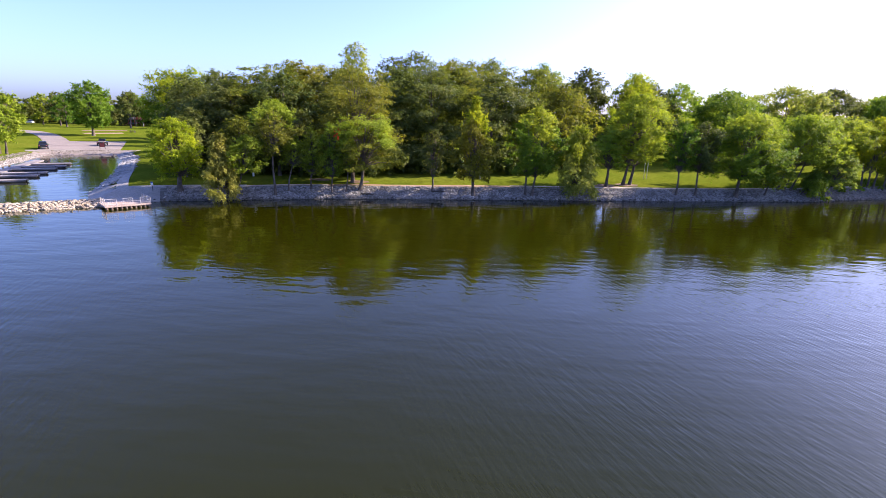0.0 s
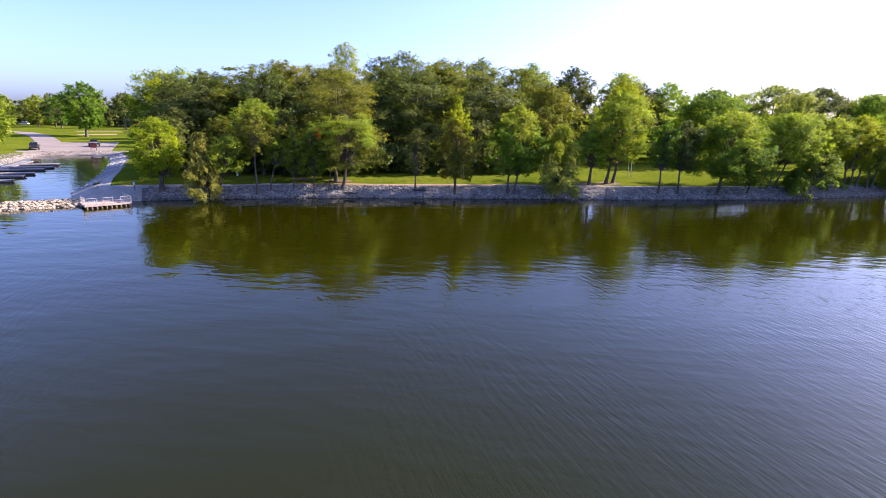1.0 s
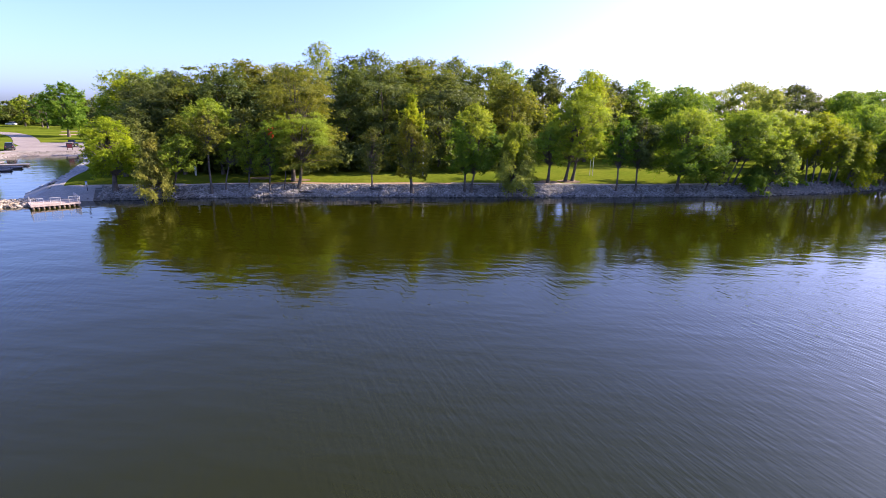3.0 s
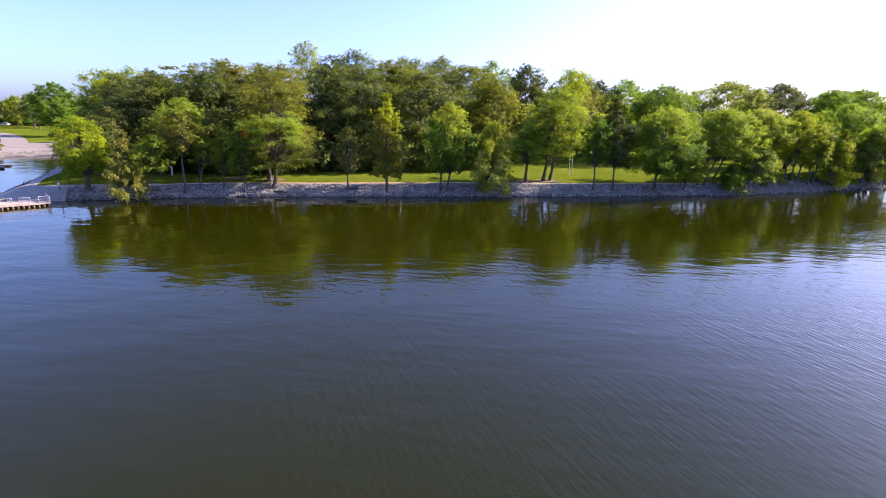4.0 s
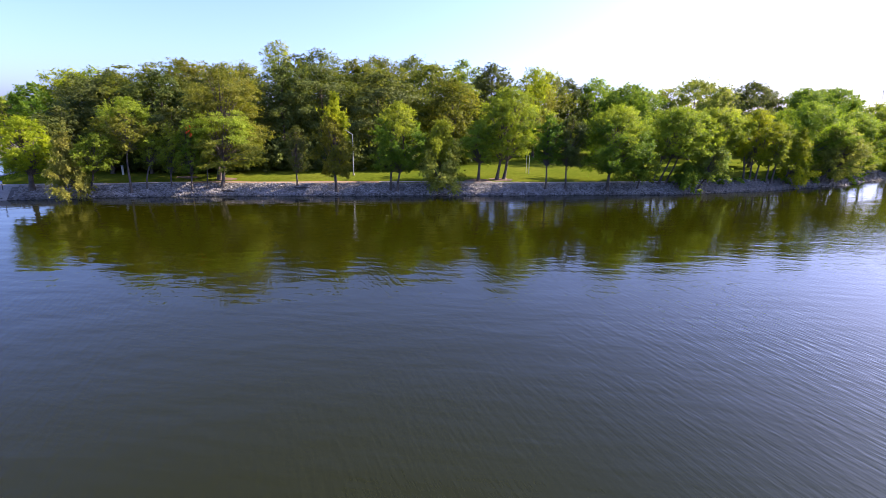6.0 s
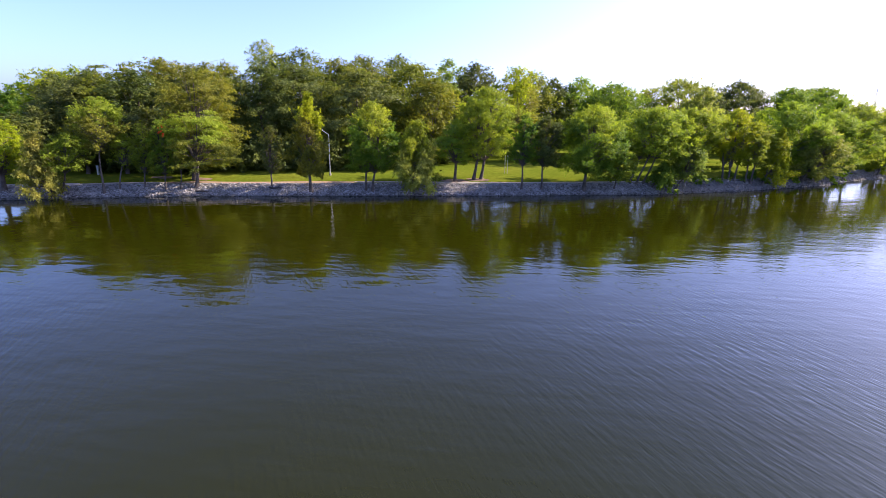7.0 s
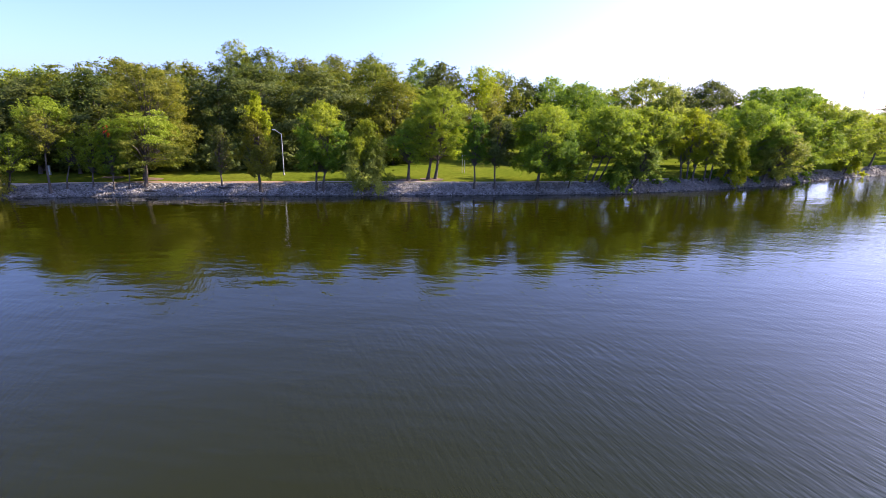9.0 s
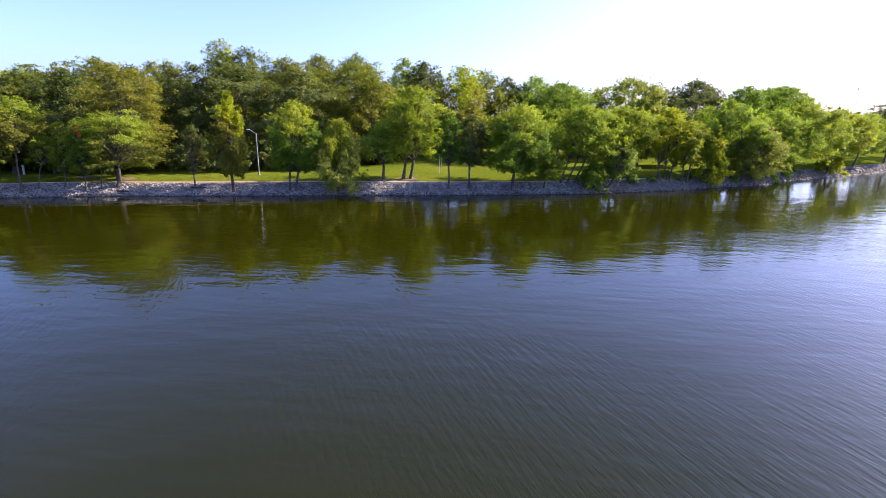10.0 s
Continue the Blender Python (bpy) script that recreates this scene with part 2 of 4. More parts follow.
gx, gy = axis(-120, 125, 1.0, 3000), axis(40, 160, 1.0, 3000)
mx, my = np.meshgrid(gx, gy)
mz = ground_height(mx, my)
nx, ny = len(gx), len(gy)
idx = np.arange(nx * ny).reshape(ny, nx)
quads = np.stack([idx[:-1, :-1], idx[:-1, 1:], idx[1:, 1:], idx[1:, :-1]], -1).reshape(-1, 4)
ground = mesh_object("ground", np.stack([mx, my, mz], -1).reshape(-1, 3).tolist(), quads.tolist(), GRASS, smooth=True)
tagged(ground, "mown green park lawn sloping down to the lake", "lawn", kind="structure")

water = mesh_object("water", [(-3000, -3000, 0), (3000, -3000, 0), (3000, 3000, 0), (-3000, 3000, 0)], [(0, 1, 2, 3)], WATER)
tagged(water, "rippled olive-brown lake water reflecting trees and sky", "lake", kind="structure")


def ribbon(name, mat, line, width, lift=0.05, thick=0.25, label="", category="", step=1.0):
    """A thick strip along a line, laid on the ground."""
    pts = []
    for (ax, ay), (bx, by) in zip(line[:-1], line[1:]):
        k = max(1, int(math.hypot(bx - ax, by - ay) / step))
        pts += [(ax + (bx - ax) * i / k, ay + (by - ay) * i / k) for i in range(k)]
    pts.append(line[-1])
    verts, faces = [], []
    cross = max(3, int(width / 1.5) + 1)
    ring = 2 * cross
    for i, (x, y) in enumerate(pts):
        a, c = pts[max(i - 1, 0)], pts[min(i + 1, len(pts) - 1)]
        dx, dy = c[0] - a[0], c[1] - a[1]
        s = math.hypot(dx, dy)
        row = [(x - dy / s * width * (0.5 - j / (cross - 1)), y + dx / s * width * (0.5 - j / (cross - 1))) for j in range(cross)]
        hs = ground_height(np.array([p[0] for p in row]), np.array([p[1] for p in row])) + lift
        verts += [(p[0], p[1], float(h)) for p, h in zip(row, hs)] + [(p[0], p[1], float(h) - thick) for p, h in zip(row[::-1], hs[::-1])]
        if i:
            p, q = ring * (i - 1), ring * i
            faces += [(p + j, p + (j + 1) % ring, q + (j + 1) % ring, q + j) for j in range(ring)]
    last = len(verts) - ring
    faces += [tuple(range(ring))[::-1], tuple(range(last, last + ring))]
    ob = mesh_object(name, verts, [f[::-1] for f in faces], mat)
    return tagged(ob, label, category, kind="structure")


# ---- trees ----
def tubes(paths, sides=6):
    """Tapered tubes: each path is a list of (point, radius)."""
    verts, faces = [], []
    for path in paths:
        first = len(verts)
        for i, (p, r) in enumerate(path):
            a, c = path[max(i - 1, 0)][0], path[min(i + 1, len(path) - 1)][0]
            d = (Vector(c) - Vector(a)).normalized()
            u = d.cross(Vector((0.31, 0.95, 0.07))).normalized()
            v = d.cross(u)
            for k in range(sides):
                w = 2 * math.pi * k / sides
                verts.append(tuple(Vector(p) + (u * math.cos(w) + v * math.sin(w)) * r))
        for i in range(len(path) - 1):
            for k in range(sides):
                s, e = first + i * sides, first + (i + 1) * sides
                faces.append((s + k, s + (k + 1) % sides, e + (k + 1) % sides, e + k))
        end = first + (len(path) - 1) * sides
        faces.append(tuple(range(end, end + sides)))
    return verts, faces


def unit(v):
    return v / np.maximum(np.linalg.norm(v, axis=1, keepdims=True), 1e-6)


def leaf_mesh(name, twigs, count, leaf, rng, mat, droop=0.0, core=None):
    """Leaves set along many twigs. twigs: starts, directions and lengths. core: the axis that the leaves face away from."""
    start, way, long = twigs
    pick = rng.choice(len(start), count, p=long ** 1.5 / (long ** 1.5).sum())
    t = rng.random(count) ** 0.85
    p = start[pick] + way[pick] * (long[pick] * t)[:, None]
    p += np.clip(rng.normal(size=(count, 3)), -1.7, 1.7) * (long[pick] * (0.15 - 0.085 * t))[:, None]
    p[:, 2] -= droop * t ** 2 * long[pick]
    centre = start.mean(axis=0) if core is None else np.array([core[0], core[1], start[:, 2].mean()])
    out = unit((p - centre) * np.array([1, 1, 0.5]))
    normal = unit(out * 0.5 + np.array([0, 0, 0.55]) + rng.normal(size=(count, 3)) * 0.42)
    along = way[pick] + rng.normal(size=(count, 3)) * 0.55
    along[:, 2] -= 0.15 + droop * 0.8
    along = unit(along - normal * np.einsum("ij,ij->i", along, normal)[:, None] * 0.8)
    side = unit(np.cross(normal, along))
    size = leaf * rng.uniform(0.55, 1.35, count)[:, None]
    v = np.stack([p - along * size * 0.45 + side * size * 0.3, p + along * size * 0.7, p - along * size * 0.45 - side * size * 0.3], 1).reshape(-1, 3)
    me = bpy.data.meshes.new(name)
    me.vertices.add(len(v))
    me.vertices.foreach_set("co", v.astype(np.float32).ravel())
    me.loops.add(count * 3)
    me.loops.foreach_set("vertex_index", np.arange(count * 3, dtype=np.int32))
    me.polygons.add(count)
    me.polygons.foreach_set("loop_start", np.arange(0, count * 3, 3, dtype=np.int32))
    me.update(calc_edges=True)
    me.materials.append(mat)
    return me


# how twigs grow: rise, flatness, outward pull, length
HABIT = {"round": (0.12, 0.65, 0.75, 0.92), "upright": (0.75, 0.9, 0.45, 0.95), "spread": (0.02, 0.22, 1.05, 1.35), "droop": (-0.25, 0.8, 0.5, 1.1), "feather": (0.45, 0.6, 0.8, 1.05)}


def crown_twigs(rng, width, low, top, cx, cy, style, boughs):
    """Sprays of twigs at the ends of boughs, inside an uneven crown."""
    h = top - low
    u = (np.arange(boughs) + rng.random(boughs)) / boughs
    zf = u ** 0.85
    if style == "spread":
        prof = np.clip(0.84 + 0.26 * np.sin(zf * 3.0) - 0.5 * zf ** 4, 0.2, 1)
    elif style == "upright":
        prof = np.clip(0.6 + 0.5 * np.sin(zf * 2.6 + 0.3) - 0.75 * zf ** 2.2, 0.15, 1)
    elif style == "droop":
        prof = np.clip(1.0 - 0.7 * zf ** 1.5, 0.2, 1)
    else:
        prof = np.sqrt(np.clip(1 - (2 * zf - 0.85) ** 2 / 1.4, 0.06, 1))
    a = np.arange(boughs) * 2.39996 + rng.normal(size=boughs) * 0.5
    phase = rng.random(3) * 6.28
    lobe = 1 + 0.22 * np.sin(2 * a + phase[0] + 3 * zf) + 0.17 * np.sin(3 * a + phase[1] - 5 * zf) + 0.1 * np.clip(rng.normal(size=boughs), -1.5, 1.5)
    r = prof * lobe * width / 2 * rng.uniform(0.4, 1.0, boughs) ** 0.6
    big = 0.092 * (width * width * h) ** (1 / 3) * rng.uniform(0.7, 1.35, boughs)
    r = np.maximum(r - big * 0.5, 0)
    tip = low + big * 0.4 + zf * (h - big * 0.85)
    if style == "spread":
        # boughs gather in tiers with gaps between
        tiers = max(3, round(h / 2.0))
        tip = low + big * 0.3 + (np.floor(zf * tiers) + 0.5 + rng.normal(size=boughs) * 0.3) / tiers * (h - big * 0.8)
    ends = np.stack([cx + np.cos(a) * r, cy + np.sin(a) * r, tip], 1)
    rise, flat, pull, reach = HABIT[style]
    starts, ways, longs = [], [], []
    for e, g in zip(ends, big):
        k = int(rng.integers(18, 26))
        away = np.array([e[0] - cx, e[1] - cy, 0.0])
        away /= max(np.linalg.norm(away), 0.4)
        d = rng.normal(size=(k, 3)) * np.array([1, 1, flat]) + away * pull + np.array([0, 0, rise])
        starts.append(e - away * rng.uniform(0, 0.9, k)[:, None] * g + rng.normal(size=(k, 3)) * np.array([0.35, 0.35, 0.35 * flat]) * g)
        ways.append(unit(d))
        crest = 1 - 0.5 * min(max((e[2] - low) / h - 0.72, 0) / 0.2, 1)
        longs.append(g * reach * crest * rng.uniform(0.6, 1.3, k))
    return ends, (np.vstack(starts), np.vstack(ways), np.concatenate(longs))


def tree(name, x, y, width, low, top, leaf="green", style="round", shift=(0, 0), seed=1, label="", group="trees", leaf_size=0.18, cover=1.95, clumps=80, upper="", stems=1, thick=0.16, base=None, droop=0.0, limbs=1):
    rng = np.random.default_rng(seed)
    z0 = height(x, y) if base is None else base
    root = thing(name, x, y, z0, label, "tree", group)
    low, top = low - z0, top - z0
    c, (start, way, long) = crown_twigs(rng, width, low, top, shift[0], shift[1], style, clumps)
    area = math.pi * width * (0.5 * width + (top - low)) * 0.62
    count = int(cover * area / (0.345 * leaf_size ** 2))
    if style in ("spread", "droop"):
        droop = max(droop, 0.12)
    # upper boughs take a brighter leaf colour that paints in the sunlit top
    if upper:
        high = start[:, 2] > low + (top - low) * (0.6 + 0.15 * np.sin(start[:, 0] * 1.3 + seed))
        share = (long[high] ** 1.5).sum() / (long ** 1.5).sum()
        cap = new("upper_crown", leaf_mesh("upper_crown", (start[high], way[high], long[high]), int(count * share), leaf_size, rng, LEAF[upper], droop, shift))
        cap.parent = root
        tagged(cap, "upper leaves in a brighter colour for the sunlit top")
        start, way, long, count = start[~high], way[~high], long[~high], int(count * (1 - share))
    crown = new("crown", leaf_mesh("crown", (start, way, long), count, leaf_size, rng, LEAF[leaf], droop, shift))
    crown.parent = root
    paths, twig_paths, stem_lines = [], [], []
    for s in range(stems):
        off = Vector(((s - (stems - 1) / 2) * 0.9, rng.uniform(-0.3, 0.3), 0)) if stems > 1 else Vector((0, 0, 0))
        end = Vector((shift[0] * 0.95, shift[1] * 0.95, low + (top - low) * 0.78)) + off * 1.6
        pts = []
        for i in range(9):
            t = i / 8
            p = off + (end - off) * t
            p.x += (shift[0] * 0.25 * math.sin(t * math.pi) + 0.12 * math.sin(t * 7 + seed + s))
            p.y += 0.12 * math.cos(t * 6 + seed)
            pts.append((tuple(p), thick * (1.55 if i == 0 else 1.0) * (1 - 0.82 * t) + 0.012))
        pts[0] = ((pts[0][0][0], pts[0][0][1], -0.25), pts[0][1])
        paths.append(pts)
        stem_lines.append(pts)
    for i, cc in enumerate(c[::limbs]):
        pts = stem_lines[i % stems]
        target = Vector(cc)
        want = max(0.18, (target.z - low * 0.35) / (top - low * 0.35) * 0.8 - 0.12)
        first = min(6, max(2, math.ceil(8 * low * 0.85 / (low + (top - low) * 0.78))))
        j = min(7, max(first, int(want * 8 + rng.uniform(-0.6, 1.4))))
        a = Vector(pts[j][0])
        r = pts[j][1] * 0.3
        mid = (a + target) / 2 + Vector((0, 0, 0.08 * (target - a).length))
        twig_paths.append([(tuple(a), r), (tuple(mid), r * 0.6), (tuple(target), max(r * 0.2, 0.008))])
    v, f = tubes(paths, 7)
    v2, f2 = tubes(twig_paths, 4)
    mesh_object("trunk", v + v2, f + [tuple(len(v) + q for q in face) for face in f2], BARK, root, smooth=True)
    return root


# ---- structure on the shore ----
ribbon("sidewalk", CONCRETE, [(-36.6, 58.8), (-38.1, 61.2), (-48.6, 80), (-55.6, 92.5), (-62.4, 104.5), (-68.4, 114.8), (-72.5, 119.5)], 1.25, 0.05, 0.3, "pale concrete sidewalk beside the stone bank", "sidewalk")
ribbon("shore_path", CONCRETE, [(-39.5, 58.5), (-35, 60.2), (-30, 61.6), (-24, 63)], 1.6, 0.04, 0.3, "concrete path along the top of the bank", "path")
ribbon("parking_lot", ASPHALT, [(-83.0, 118.2), (-88, 127.5), (-99.5, 149)], 16.5, 0.05, 0.3, "pale weathered boat ramp pavement beside the basin", "pavement", 2.0)
ribbon("road", ASPHALT, [(-96, 134), (-105.7, 143.4), (-115, 155), (-124.2, 165.8), (-131, 173), (-146, 186), (-190, 205)], 6.0, 0.07, 0.3, "sun-bleached park road leading to the boat ramp", "road", 3.0)
ribbon("ramp_shore", BROWN_ROCK, [(-73.5, 125.8), (-82, 124.6), (-90, 121), (-94, 117.5)], 3.6, 0.055, 0.3, "pale gravel slope between the ramp and the basin", "gravel", 2.0)

# ---- trees on the bank ----
F = "trees on the bank"
tree("tree", -30.7, 60.4, 6.6, 2.5, 9.4, "lime", "round", (-0.3, 0), 11, "spreading yellow-green willow with a leaning trunk on rocks", F, thick=0.28, clumps=130, cover=2.2)
tree("tree", -25.0, 59.9, 4.8, 0.3, 7.9, "brown", "droop", (-0.1, -1.2), 12, "drooping olive-brown tree trailing into the water", F, 0.17, droop=0.7, thick=0.14)
tree("tree", -24.9, 61.1, 4.6, 3.1, 7.6, "olive", "feather", (2.2, -0.9), 13, "small olive tree with a leaning trunk", F, thick=0.12, cover=1.6)
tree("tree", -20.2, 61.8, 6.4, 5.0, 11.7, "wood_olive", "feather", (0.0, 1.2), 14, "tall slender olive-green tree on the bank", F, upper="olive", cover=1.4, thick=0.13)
tree("tree", -18.9, 62.9, 3.9, 3.6, 7.6, "olive", "round", (0.9, 0.6), 15, "thin-stemmed tree with sparse olive leaves", F, cover=0.9, thick=0.09)
tree("tree", -16.2, 64.0, 3.4, 2.6, 8.8, "olive", "round", (0.2, 0), 16, "thin young tree at the lawn's edge", F, cover=1.0, thick=0.08)
tree("tree", -13.5, 63.6, 3.4, 2.6, 9.2, "olive", "round", (-0.1, 0), 17, "thin young tree at the lawn's edge", F, cover=1.2, thick=0.08)
tree("tree", -11.9, 63.8, 2.8, 3.4, 8.2, "olive", "round", (0.3, 0), 18, "thin young tree beside a larger tree", F, cover=1.2, thick=0.07)
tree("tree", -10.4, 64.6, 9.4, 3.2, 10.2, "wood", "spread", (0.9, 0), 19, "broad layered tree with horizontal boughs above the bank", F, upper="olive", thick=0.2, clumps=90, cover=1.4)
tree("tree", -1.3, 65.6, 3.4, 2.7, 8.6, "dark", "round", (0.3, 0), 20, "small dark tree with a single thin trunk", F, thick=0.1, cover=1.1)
tree("tree", 3.9, 64.9, 5.8, 2.0, 12.5, "wood_olive", "upright", (0.1, 0), 21, upper="lime", label="upright tree, its sunlit top coloured yellow-green", group=F, thick=0.18, clumps=96)
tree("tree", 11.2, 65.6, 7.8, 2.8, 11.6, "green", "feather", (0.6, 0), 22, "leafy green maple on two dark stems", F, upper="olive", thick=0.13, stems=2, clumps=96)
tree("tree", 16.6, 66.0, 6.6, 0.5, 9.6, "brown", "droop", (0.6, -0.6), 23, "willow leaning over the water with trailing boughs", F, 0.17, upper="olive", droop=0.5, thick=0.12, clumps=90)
tree("tree", 22.3, 69.2, 5.2, 4.0, 8.8, "olive", "spread", (-0.2, 0), 24, "tree with a straight dark trunk on bare earth", F, thick=0.2)
tree("tree", 25.2, 70.2, 9.2, 4.4, 13.7, "olive", "feather", (0.9, 0), 25, "large double-trunked tree with a golden-green crown", F, thick=0.19, stems=2, clumps=120)
tree("tree", 30.8, 67.4, 4.0, 3.8, 10.2, "green", "feather", (0.2, 0), 26, "slim green tree with a straight trunk", F, thick=0.12)
tree("tree", 33.5, 67.8, 5.2, 3.5, 10.1, "dark", "feather", (0.3, 0), 27, "slim dark green tree with a straight trunk", F, thick=0.12)
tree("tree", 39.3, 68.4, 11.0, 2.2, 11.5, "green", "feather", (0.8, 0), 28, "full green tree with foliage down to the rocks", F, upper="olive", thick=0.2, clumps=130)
tree("tree", 43.6, 69.0, 4.4, 1.6, 6.6, "olive", "round", (0.2, -0.6), 44, "low leafy tree beside a fuller one", F, thick=0.1, cover=1.6)
tree("tree", 47.1, 70.6, 9.6, 4.6, 11.5, "olive", "feather", (2.0, 0), 29, "leaning many-stemmed tree above the stone bank", F, thick=0.12, stems=3, clumps=110)
tree("tree", 49.0, 69.8, 4.8, 0.4, 4.4, "green", "droop", (1.2, -0.6), 30, "low bushy tree hanging over the water", F, thick=0.09, droop=0.4, clumps=40)
tree("tree", 52.6, 70.6, 5.4, 1.6, 6.6, "grey", "round", (1.6, 0), 31, "silvery grey-green tree leaning over the rocks", F, thick=0.11)
tree("tree", 54.6, 74.2, 9.4, 4.6, 11.4, "olive", "feather", (1.0, 0), 32, "leafy green tree behind the bank", F, thick=0.14, stems=2, clumps=100)
tree("tree", 62.2, 75.0, 6.2, 3.6, 11.4, "lime", "feather", (0.2, 0), 33, "bright lime-green tree near the water", F, thick=0.12, stems=3, clumps=80)
tree("tree", 65.2, 75.4, 6.4, 3.0, 9.6, "olive", "round", (0.6, 0), 45, "olive-green tree among the trees of the bank", F, thick=0.12, stems=2)
tree("tree", 67.8, 76.2, 5.0, 0.7, 8.9, "lime", "droop", (1.8, -0.3), 34, "lime-green willow leaning to the water", F, 0.17, thick=0.12, droop=0.5)
tree("tree", 72.7, 81.0, 10.6, 3.4, 12.8, "olive", "feather", (1.0, 0), 35, "leafy tree on the curving bank", F, 0.21, thick=0.16, clumps=110)
tree("tree", 76.0, 79.4, 8.4, 0.9, 9.4, "brown", "round", (2.2, 0), 36, "olive-green tree overhanging the water", F, 0.21, thick=0.16, clumps=90)
tree("tree", 90.8, 90.4, 12.6, 3.2, 12.9, "olive", "feather", (1.2, 0), 37, "broad green tree overhanging the water", F, 0.22, thick=0.18, clumps=120)
tree("tree", 98.7, 92.6, 5.6, 0.5, 5.0, "lime", "droop", (0.4, 0), 38, "low lime-green bush at the water's edge", F, 0.21, thick=0.1, clumps=36)
tree("tree", 109.4, 100.5, 9.6, 3.8, 11.2, "grey", "feather", (1.5, 0), 39, "grey-green tree leaning over the far bank", F, 0.23, thick=0.18, cover=1.3)
tree("tree", 82.0, 84.0, 10.0, 2.6, 11.4, "olive", "feather", (1.0, 0), 40, "olive-green tree on the curving bank", F, 0.22, thick=0.16, clumps=90)
tree("tree", 102.0, 97.0, 10.5, 3.8, 11.9, "olive", "feather", (1.0, 0), 41, "leafy green tree on the far bank", F, 0.23, thick=0.16, clumps=90)
tree("tree", 122.0, 108.0, 9.0, 3.8, 10.0, "grey", "feather", (0, 0), 42, "grey-green tree on the far bank", F, 0.3, thick=0.16, cover=1.2)
tree("tree", 136.0, 118.0, 11.0, 4.0, 11.5, "olive", "feather", (0, 0), 43, "olive-green tree on the far bank", F, 0.3, thick=0.16, cover=1.3)

# ---- the wood behind ----
W = "trees of the wood"


def wood(x, y, width, low, top, leaf, style="round", seed=1, label="tall leafy tree in the wood", cover=1.55, **more):
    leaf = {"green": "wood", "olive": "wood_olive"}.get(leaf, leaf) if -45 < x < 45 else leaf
    return tree("tree", x, y, width * 1.4, low, top + 0.3, leaf, style, (0, 0), seed, label, W, 0.31, cover if x < 40 else cover * 1.25, 110, thick=0.22, limbs=3, **more)


wood(-47.9, 95, 9.2, 4.6, 17.0, "green", "feather", seed=61, upper="lime", label="broad green tree at the wood's edge, its lit top coloured lime")
wood(-39.2, 92, 9.5, 3.0, 17.0, "dark", seed=62)
wood(-26.5, 81, 9.6, 3.5, 17.3, "green", "spread", seed=63)
wood(-21.0, 84, 9.5, 3.5, 17.8, "olive", "spread", seed=64)
wood(-20.4, 125, 6.0, 17.0, 26.2, "grey", "round", seed=65, cover=0.95, label="tall pale tree rising above the wood")
tree("tree", -11.6, 67.2, 11.2, 4.0, 16.4, "wood", "spread", (0.1, 2.6), 66, "tall layered tree with a reddish sunlit trunk", W, 0.22, 1.4, 120, thick=0.22)
wood(-8.8, 98, 8.8, 4.0, 20.3, "dark", seed=67)
wood(-4.6, 98, 10.8, 4.0, 21.2, "green", seed=68)
wood(3.3, 100, 10.0, 4.0, 19.6, "green", "spread", seed=69)
wood(10.8, 122, 12.0, 5.0, 22.8, "green", "feather", seed=70)
wood(15.5, 90, 10.8, 3.5, 18.6, "green", "spread", seed=71)
wood(22.0, 119, 7.6, 5.0, 22.0, "grey", "feather", seed=72)
wood(26.6, 100, 8.6, 3.5, 19.4, "dark", seed=73, cover=2.4, label="dark green tree standing above the clearing")
wood(33.8, 94, 7.6, 4.6, 18.2, "olive", "feather", seed=74, upper="lime", label="bright yellow-green tree above the clearing")
wood(43.4, 110, 7.4, 4.0, 17.6, "dark", seed=75)
wood(49.2, 111, 8.6, 4.0, 17.9, "olive", "feather", seed=76)
wood(51.2, 96, 11.8, 5.0, 15.6, "green", "feather", seed=77)
wood(65.1, 101, 12.6, 4.8, 17.0, "grey", "feather", seed=78)
wood(85.0, 116, 12.0, 4.5, 17.8, "dark", "feather", seed=79)
wood(122.9, 149, 12.0, 8.0, 18.4, "olive", "feather", seed=80)
wood(76.0, 112, 9.0, 4.0, 15.6, "dark", seed=81)
wood(95.4, 115, 8.0, 8.0, 16.6, "green", seed=82)
wood(109.4, 125, 11.0, 8.0, 17.2, "green", "feather", seed=83)
wood(149.0, 141, 8.5, 3.0, 14.8, "dark", "spread", seed=85, label="dark layered pine on the far bank")
# filler trees whose darker leaves stand in for the wood's shaded depth
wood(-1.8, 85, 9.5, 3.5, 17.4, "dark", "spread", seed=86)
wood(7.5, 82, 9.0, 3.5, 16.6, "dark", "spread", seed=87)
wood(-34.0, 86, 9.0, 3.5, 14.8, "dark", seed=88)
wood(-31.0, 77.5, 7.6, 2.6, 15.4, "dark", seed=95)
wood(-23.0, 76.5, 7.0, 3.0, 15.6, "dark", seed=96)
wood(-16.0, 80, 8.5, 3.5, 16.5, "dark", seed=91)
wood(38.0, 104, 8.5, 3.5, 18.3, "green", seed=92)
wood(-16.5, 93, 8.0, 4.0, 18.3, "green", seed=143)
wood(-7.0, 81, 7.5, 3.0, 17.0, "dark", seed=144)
# this tree and the next are added to throw shade on the left lawn
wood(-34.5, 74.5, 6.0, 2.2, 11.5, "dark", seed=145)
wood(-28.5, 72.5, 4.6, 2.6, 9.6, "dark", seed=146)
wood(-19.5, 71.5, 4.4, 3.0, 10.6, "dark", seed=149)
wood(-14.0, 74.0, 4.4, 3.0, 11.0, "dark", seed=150)
